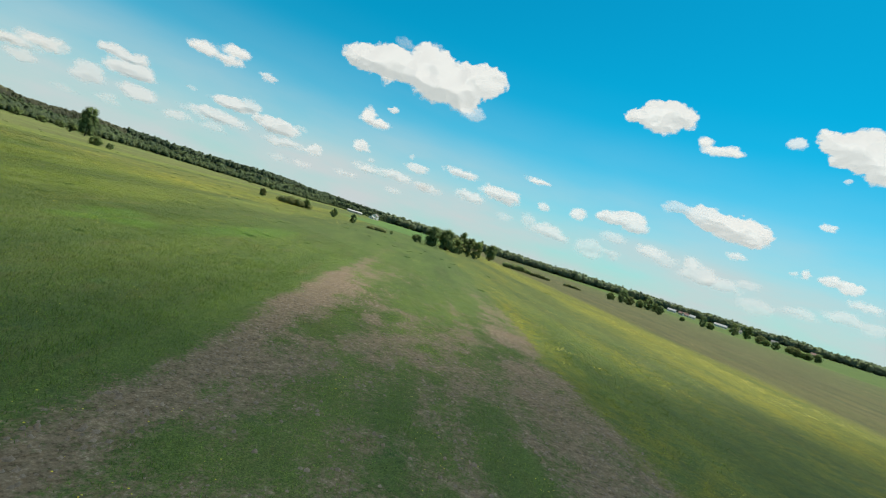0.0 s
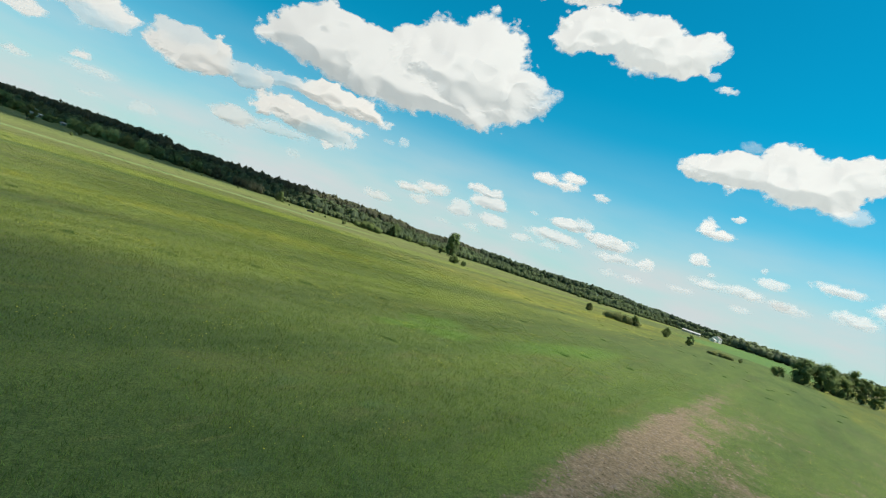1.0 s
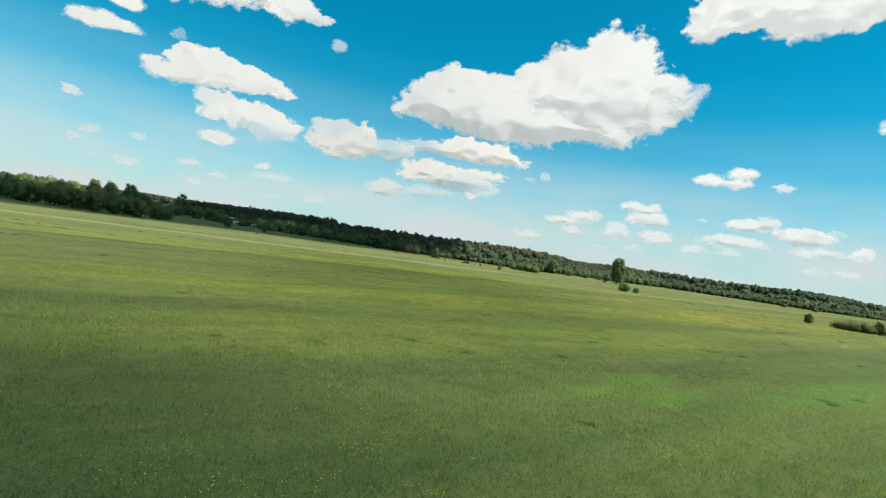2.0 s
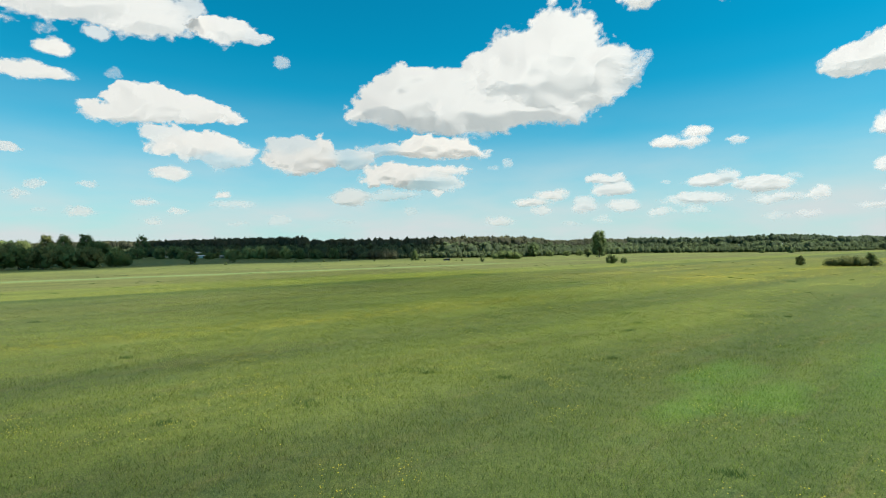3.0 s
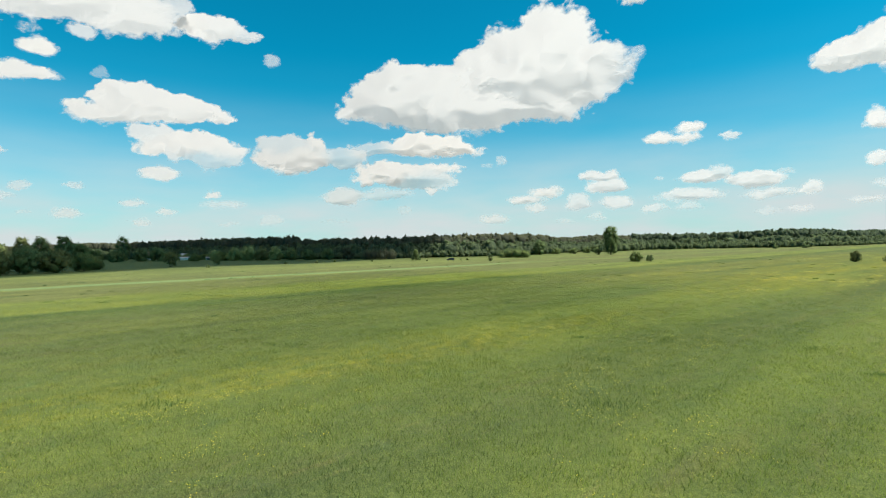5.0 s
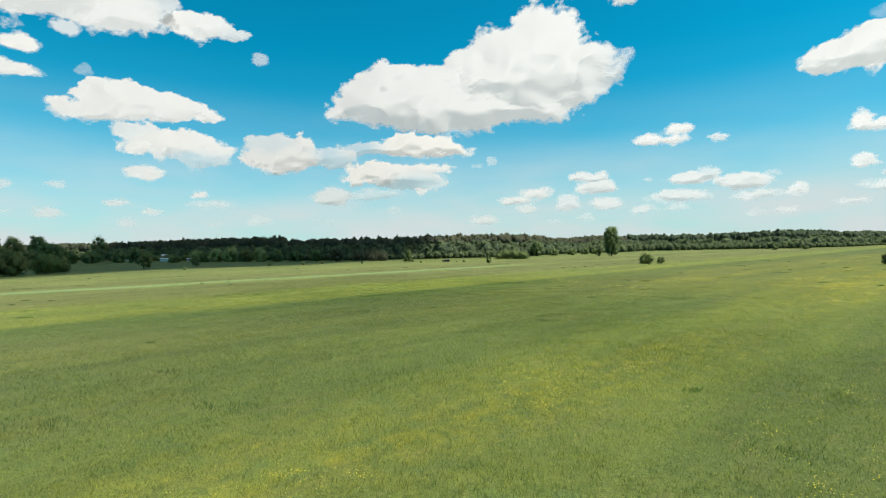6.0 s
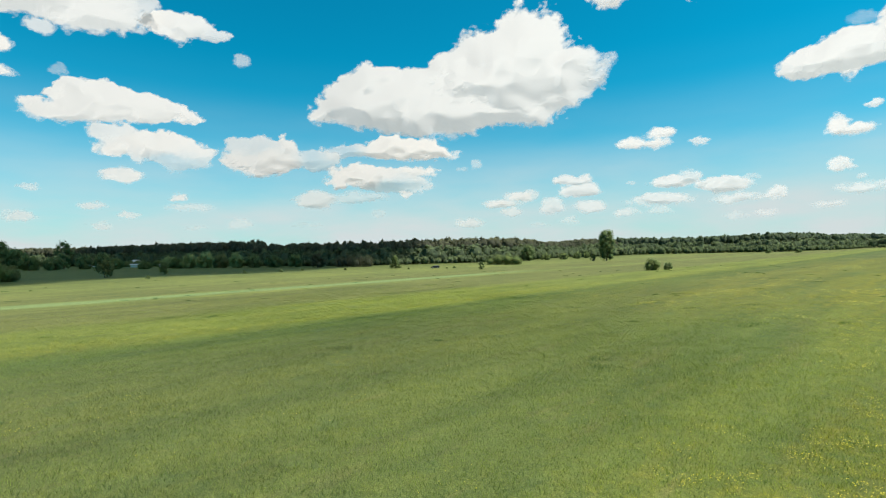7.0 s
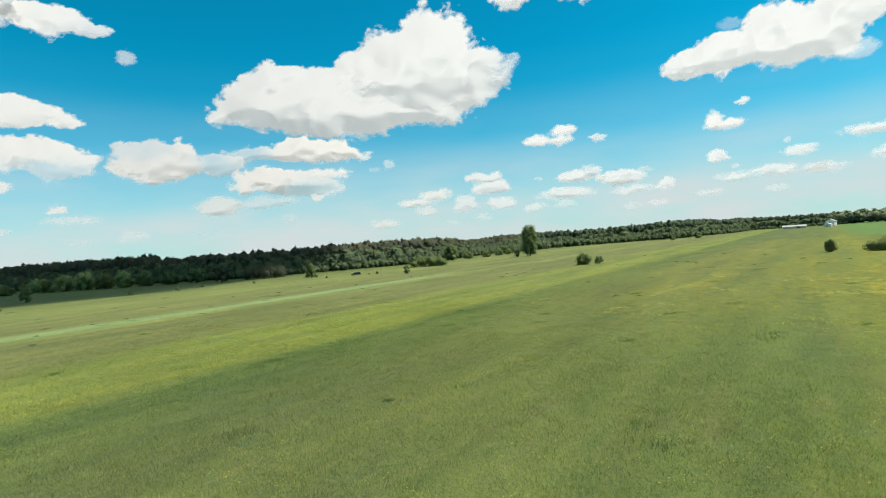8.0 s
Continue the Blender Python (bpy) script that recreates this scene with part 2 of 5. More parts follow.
    col = mix_color(n, l, math_node(n, l, "MULTIPLY", some, 0.8, clamp=True), col, (0.42, 0.33, 0.020))
    # the freshly mown pale strip, and cool rush patches
    edge = math_node(n, l, "MULTIPLY_ADD", noise_node(n, l, pos, 0.12, 3), 3.0, -1.5)
    away = math_node(n, l, "ABSOLUTE", math_node(n, l, "ADD", math_node(n, l, "SUBTRACT", c, 172.5), edge))
    inside = math_node(n, l, "MULTIPLY_ADD", away, -0.4, 2.0, True)
    ends = math_node(n, l, "MULTIPLY_ADD", s, -0.025, 5.2, True)
    col = mix_color(n, l, math_node(n, l, "MULTIPLY", math_node(n, l, "MULTIPLY", inside, ends), 0.62), col, (0.25, 0.35, 0.15))
    tint = noise_node(n, l, pos, 0.30, 4, 0.6)
    col = mix_color(n, l, math_node(n, l, "MULTIPLY_ADD", tint, 4.0, -2.35, True), col, mix_color(n, l, 0.5, col, (0.082, 0.142, 0.072)))
    brownish = noise_node(n, l, strip.outputs[0], 0.55, 4, 0.6)
    col = mix_color(n, l, math_node(n, l, "MULTIPLY_ADD", brownish, 4.5, -2.55, True), col, mix_color(n, l, 0.45, col, (0.160, 0.140, 0.070)))
    rush = noise_node(n, l, pos, 0.16, 3, 0.5)
    col = mix_color(n, l, math_node(n, l, "MULTIPLY_ADD", rush, 9.0, -6.3, True), col, (0.12, 0.19, 0.075))
    l.new(col, out.inputs[0])
    return g


MEADOW = meadow_group()


def ground_material():
    mat, n, l, bsdf = material("meadow ground", 0.95)
    g = n.new("ShaderNodeGroup")
    g.node_tree = MEADOW
    pos = n.new("ShaderNodeNewGeometry").outputs["Position"]
    soil = n.new("ShaderNodeAttribute")
    soil.attribute_name = "soil"
    clod = noise_node(n, l, pos, 2.2, 8, 0.72)
    crumb = noise_node(n, l, pos, 9.0, 5, 0.7)
    earth = ramp(n, l, math_node(n, l, "MULTIPLY_ADD", crumb, 0.5, math_node(n, l, "MULTIPLY", clod, 0.5)),
                 [(0.36, (0.055, 0.038, 0.024)), (0.46, (0.190, 0.134, 0.086)), (0.56, (0.300, 0.218, 0.142)), (0.66, (0.50, 0.40, 0.28))])
    sparse = noise_node(n, l, pos, 6.0, 6, 0.75)
    speckle = math_node(n, l, "ADD", math_node(n, l, "MULTIPLY_ADD", clod, 0.9, -0.45), math_node(n, l, "MULTIPLY_ADD", sparse, 2.2, -1.1))
    some = math_node(n, l, "GREATER_THAN", soil.outputs["Fac"], 0.02)
    mask = math_node(n, l, "MULTIPLY", some, math_node(n, l, "MULTIPLY_ADD", math_node(n, l, "ADD", soil.outputs["Fac"], speckle), 1.9, -0.45, True))
    tall = noise_node(n, l, pos, 3.2, 6, 0.7)
    blades = noise_node(n, l, pos, 17.0, 3, 0.7)
    grass = mix_color(n, l, math_node(n, l, "MULTIPLY_ADD", tall, 2.8, -0.9, True),
                      mix_color(n, l, 1.0, g.outputs[0], (0.80, 0.83, 0.84), "MULTIPLY"), mix_color(n, l, 1.0, g.outputs[0], (1.26, 1.22, 1.15), "MULTIPLY"))
    grass = mix_color(n, l, math_node(n, l, "MULTIPLY_ADD", blades, 3.4, -1.2, True),
                      mix_color(n, l, 1.0, grass, (0.50, 0.56, 0.56), "MULTIPLY"), mix_color(n, l, 1.0, grass, (1.42, 1.38, 1.36), "MULTIPLY"))
    l.new(mix_color(n, l, math_node(n, l, "MULTIPLY", mask, 0.92), grass, earth), bsdf.inputs["Base Color"])
    bsdf.inputs["Specular IOR Level"].default_value = 0.1
    b = n.new("ShaderNodeBump")
    b.inputs["Strength"].default_value, b.inputs["Distance"].default_value = 0.6, 0.15
    l.new(math_node(n, l, "ADD", math_node(n, l, "MULTIPLY", tall, 0.6), math_node(n, l, "MULTIPLY", crumb, 0.4)), b.inputs["Height"])
    l.new(b.outputs[0], bsdf.inputs["Normal"])
    return mat


def foliage(name, dark, light, through=0.55, grass=False, tone=False, lift=0.25):
    """Leaves: diffuse with light shining through, each leaf a little different."""
    mat, n, l, bsdf = material(name, 0.7)
    n.remove(bsdf)
    geo = n.new("ShaderNodeNewGeometry")
    if grass:
        g = n.new("ShaderNodeGroup")
        g.node_tree = MEADOW
        r = geo.outputs["Random Per Island"]
        col = mix_color(n, l, r, mix_color(n, l, 1.0, g.outputs[0], dark, "MULTIPLY"), mix_color(n, l, 1.0, g.outputs[0], light, "MULTIPLY"))
    else:
        r = math_node(n, l, "MULTIPLY", geo.outputs["Random Per Island"], 0.55)
        r = math_node(n, l, "ADD", r, math_node(n, l, "MULTIPLY", n.new("ShaderNodeObjectInfo").outputs["Random"], 0.15))
        if tone:
            own = n.new("ShaderNodeAttribute")
            own.attribute_name = "tone"
            r = math_node(n, l, "ADD", math_node(n, l, "MULTIPLY", r, 0.4), math_node(n, l, "MULTIPLY_ADD", own.outputs["Fac"], 0.62, 0.06), clamp=True)
        else:
            big = noise_node(n, l, geo.outputs["Position"], 0.09, 4, 0.6)
            r = math_node(n, l, "ADD", r, math_node(n, l, "MULTIPLY_ADD", big, 1.2, -0.4), clamp=True)
        col = mix_color(n, l, r, dark, light)
    d, t, m = n.new("ShaderNodeBsdfDiffuse"), n.new("ShaderNodeBsdfTranslucent"), n.new("ShaderNodeMixShader")
    l.new(col, d.inputs[0])
    l.new(mix_color(n, l, 1.0, col, (1.15, 1.25, 0.7), "MULTIPLY"), t.inputs[0])
    m.inputs[0].default_value = through
    up = n.new("ShaderNodeVectorMath")
    up.operation = "MULTIPLY_ADD"
    l.new(geo.outputs["Normal"], up.inputs[0])
    up.inputs[1].default_value, up.inputs[2].default_value = (0.35, 0.35, 0.35) if grass else (0.3, 0.3, 0.3), (0, 0, 0.8 if grass else lift)
    unit = n.new("ShaderNodeVectorMath")
    unit.operation = "NORMALIZE"
    l.new(up.outputs[0], unit.inputs[0])
    if not grass:                                    # sprays take the light of the clump that they cover
        clump = n.new("ShaderNodeAttribute")
        clump.attribute_name = "outward"
        whole = n.new("ShaderNodeVectorMath")
        whole.operation = "ADD"
        l.new(up.outputs[0], whole.inputs[0])
        share = n.new("ShaderNodeVectorMath")
        share.operation = "SCALE"
        share.inputs["Scale"].default_value = 0.35 if tone else 1.0
        l.new(clump.outputs["Vector"], share.inputs[0])
        l.new(share.outputs[0], whole.inputs[1])
        l.new(whole.outputs[0], unit.inputs[0])
    l.new(unit.outputs[0], d.inputs["Normal"])
    down = n.new("ShaderNodeVectorMath")
    if grass:
        down.operation = "SUBTRACT"
        l.new(geo.outputs["Normal"], down.inputs[0])
        down.inputs[1].default_value = (0, 0, 1.0)
    else:
        down.operation = "SCALE"
        down.inputs["Scale"].default_value = -1.0
        l.new(unit.outputs[0], down.inputs[0])
    l.new(down.outputs[0], t.inputs["Normal"])
    l.new(d.outputs[0], m.inputs[1])
    l.new(t.outputs[0], m.inputs[2])
    l.new(m.outputs[0], n["Material Output"].inputs["Surface"])
    return mat


def cloud_material(through):
    """Cloud: white and lit all through, thin and torn at the rim; through: share of light passing from behind."""
    mat, n, l, bsdf = material("cloud", 1.0)
    n.remove(bsdf)
    geo = n.new("ShaderNodeNewGeometry")
    vm = n.new("ShaderNodeVectorMath")
    vm.operation = "MULTIPLY_ADD"
    relief = n.new("ShaderNodeAttribute")
    relief.attribute_name = "relief"
    bump = n.new("ShaderNodeBump")
    bump.inputs["Strength"].default_value, bump.inputs["Distance"].default_value = 1.0, 1.0
    l.new(relief.outputs["Fac"], bump.inputs["Height"])
    tilt = n.new("ShaderNodeVectorMath")
    tilt.operation = "SUBTRACT"
    l.new(bump.outputs[0], tilt.inputs[0])
    l.new(geo.outputs["Normal"], tilt.inputs[1])
    l.new(tilt.outputs[0], vm.inputs[0])
    vm.inputs[1].default_value = (0.58, 0.58, 0.85)
    vm.inputs[2].default_value = tuple(SUN_DIR * 0.85 + Vector((0, 0, -0.34)))
    nn = n.new("ShaderNodeVectorMath")
    nn.operation = "NORMALIZE"
    l.new(vm.outputs[0], nn.inputs[0])
    d = n.new("ShaderNodeBsdfDiffuse")
    d.inputs["Color"].default_value = (0.545, 0.525, 0.50, 1)
    l.new(nn.outputs[0], d.inputs["Normal"])
    away, lit = n.new("ShaderNodeVectorMath"), n.new("ShaderNodeMixShader")
    away.operation = "SCALE"
    away.inputs["Scale"].default_value = -1.0
    l.new(nn.outputs[0], away.inputs[0])
    glow = n.new("ShaderNodeBsdfTranslucent")
    glow.inputs["Color"].default_value = (0.545, 0.525, 0.50, 1)
    l.new(away.outputs[0], glow.inputs["Normal"])
    lit.inputs[0].default_value = through
    l.new(d.outputs[0], lit.inputs[1])
    l.new(glow.outputs[0], lit.inputs[2])
    thick = n.new("ShaderNodeAttribute")
    thick.attribute_name = "thick"
    fray = noise_node(n, l, geo.outputs["Position"], 0.02, 7, 0.66)
    a = math_node(n, l, "ADD", thick.outputs["Fac"], math_node(n, l, "MULTIPLY_ADD", fray, 1.5, -0.80))
    a = math_node(n, l, "SMOOTH_MIN", math_node(n, l, "MAXIMUM", a, 0.0), 1.0, 0.3, True)
    whole = n.new("ShaderNodeAttribute")
    whole.attribute_name = "body"
    a = math_node(n, l, "MULTIPLY", a, whole.outputs["Fac"], clamp=True)
    m, clear = n.new("ShaderNodeMixShader"), n.new("ShaderNodeBsdfTransparent")
    l.new(a, m.inputs[0])
    l.new(clear.outputs[0], m.inputs[1])
    l.new(lit.outputs[0], m.inputs[2])
    l.new(m.outputs[0], n["Material Output"].inputs["Surface"])
    return mat


GROUND = ground_material()
GRASS = foliage("grass blades", (0.62, 0.74, 0.80), (2.70, 2.58, 2.62), through=0.5, grass=True)
SEDGE = foliage("sedge blades", (0.70, 0.95, 1.25), (0.98, 1.20, 1.70), through=0.5, grass=True)
PETAL = plain("buttercup petals", (0.72, 0.60, 0.015), 0.5, spread=0.2)
LEAF = foliage("oak leaves", (0.122, 0.168, 0.095), (0.225, 0.285, 0.152))
WILLOW = foliage("willow leaves", (0.165, 0.205, 0.110), (0.275, 0.320, 0.165))
# willow copy with sunlight put into the colour, for trees standing in shade
LIT_WILLOW = foliage("willow leaves lightened as if sunlit", (0.270, 0.325, 0.165), (0.420, 0.475, 0.255))
BUSH = foliage("bush leaves", (0.125, 0.165, 0.082), (0.235, 0.285, 0.135))
OLIVE = foliage("olive bush leaves", (0.145, 0.160, 0.088), (0.250, 0.265, 0.140))
TWIG = foliage("bare twigs", (0.060, 0.064, 0.045), (0.095, 0.100, 0.068), through=0.3)
# paler and greyer than the nearer leaves: distance haze painted into the colour
HAZY = foliage("far woodland leaves paled for haze", (0.190, 0.230, 0.160), (0.290, 0.330, 0.230), tone=True, lift=1.0)
PINE = foliage("pine needles", (0.112, 0.124, 0.090), (0.178, 0.180, 0.128), tone=True, lift=1.0)
BIRCH = foliage("woodland leaves", (0.130, 0.172, 0.110), (0.182, 0.228, 0.138), tone=True, lift=1.0)
SCRUB = foliage("scrub leaves", (0.135, 0.180, 0.110), (0.215, 0.258, 0.150), tone=True, lift=1.0)
SPRUCE = foliage("dark green needles", (0.105, 0.142, 0.100), (0.165, 0.205, 0.140), tone=True, lift=1.0)
BARK = plain("grey brown bark", (0.085, 0.065, 0.048), 0.95, spread=0.35, scale=2.0, bump=0.5)
PINE_BARK = plain("reddish pine bark", (0.17, 0.095, 0.06), 0.95, spread=0.3, scale=1.0)
EARTH = plain("dry earth clod", (0.24, 0.185, 0.13), 0.98, spread=0.45, scale=2.5, bump=0.6)
PLASTER = plain("weathered white plaster", (0.82, 0.76, 0.67), 0.85, spread=0.08, scale=0.6, bump=0.2)
CREAM = plain("cream plaster", (0.62, 0.54, 0.42), 0.85, spread=0.1, scale=0.6)
SLATE = plain("grey corrugated roofing", (0.27, 0.245, 0.22), 0.92, spread=0.2, scale=0.5)
TIN = plain("pale blue grey sheet roof", (0.50, 0.48, 0.45), 0.92, spread=0.12, scale=0.4)
TILE = plain("brown red roof tiles", (0.20, 0.11, 0.085), 0.8, spread=0.25, scale=0.5)
WOOD = plain("weathered boards", (0.20, 0.16, 0.12), 0.9, spread=0.3, scale=1.0)
GLASS = plain("dark window glass", (0.03, 0.035, 0.04), 0.08, spread=0.1)
PAINT = plain("black car paint", (0.018, 0.019, 0.022), 0.22, spread=0.15)
RUBBER = plain("tyre rubber", (0.02, 0.02, 0.02), 0.85, spread=0.2)
CHROME = plain("wheel alloy", (0.55, 0.55, 0.56), 0.3, metal=0.9, spread=0.08)
LAMP = plain("pale lamp lens", (0.8, 0.8, 0.76), 0.15, spread=0.05)
RED = plain("red lamp lens", (0.45, 0.02, 0.02), 0.2, spread=0.1)
CLOUD, CLOUD_BACKLIT = cloud_material(0.08), cloud_material(0.92)

# ---- ground: one sheet, finer where the camera flies ----
def soil_at(x, y):
    """How bare the ploughed strip lies, 0 to 1."""
    c, s = CX[0] * x + CX[1] * y, AX[0] * x + AX[1] * y
    edge = c + 0.45 * fbm(x * 0.25, y * 0.25, 4, 11)
    strip = smooth(-37.5, -35.5, edge) * (1 - smooth(-14.2, -12.4, edge))
    rim = 1.2 * np.exp(-((edge + 15.3) / 1.3) ** 2) + 0.5 * np.exp(-((edge + 33) / 2.2) ** 2)
    rows = fbm(s * 0.05, c * 1.1, 3, 27)
    bare = 0.40 + 0.30 * fbm(s * 0.14, c * 0.22, 3, 21) + 0.20 * rows + 0.35 * fbm(x * 0.55, y * 0.55, 3, 23, 0.8) + 0.55 * rim
    bare = bare - 0.30 * smooth(-19, -24, c) * smooth(8, 40, s) * (1 - smooth(-31, -34, c))
    bare = bare * (1 - 0.78 * smooth(22, 85, s + 10 * fbm(x * 0.06, y * 0.06, 3, 5)))
    return strip * np.clip(bare, 0, 1)


def rise_at(x, y):
    near = np.exp(-((x / 260) ** 2 + ((y - 60) / 260) ** 2))
    return near * (0.10 * fbm(x * 0.05, y * 0.05, 3, 2) + 0.05 * fbm(x * 0.5, y * 0.5, 3, 3))


def axis(lo, hi, step, end, grow=1.16):
    mid = list(np.arange(lo, hi + step / 2, step))
    up, d, v = [], step, mid[-1]
    while v < end:
        d *= grow
        v += d
        up.append(v)
    down, d, v = [], step, mid[0]
    while v > -end:
        d *= grow
        v -= d
        down.append(v)
    return np.array(down[::-1] + mid + up)


gx, gy = axis(-50, 130, 0.8, 3600), axis(-60, 140, 0.8, 3600)
GX, GY = np.meshgrid(gx, gy)
index = np.arange(GX.size).reshape(GX.shape)
quads = np.stack([index[:-1, :-1], index[:-1, 1:], index[1:, 1:], index[1:, :-1]], -1).reshape(-1, 4)
ground_mesh = mesh_from("ground", np.stack([GX.ravel(), GY.ravel(), rise_at(GX, GY).ravel()], 1), quads, True)
attribute(ground_mesh, "soil", soil_at(GX, GY).ravel())
ground_mesh.materials.append(GROUND)
tagged(new("ground", ground_mesh), "flat green meadow in mown strips with a bare ploughed strip", "ground", kind="structure")

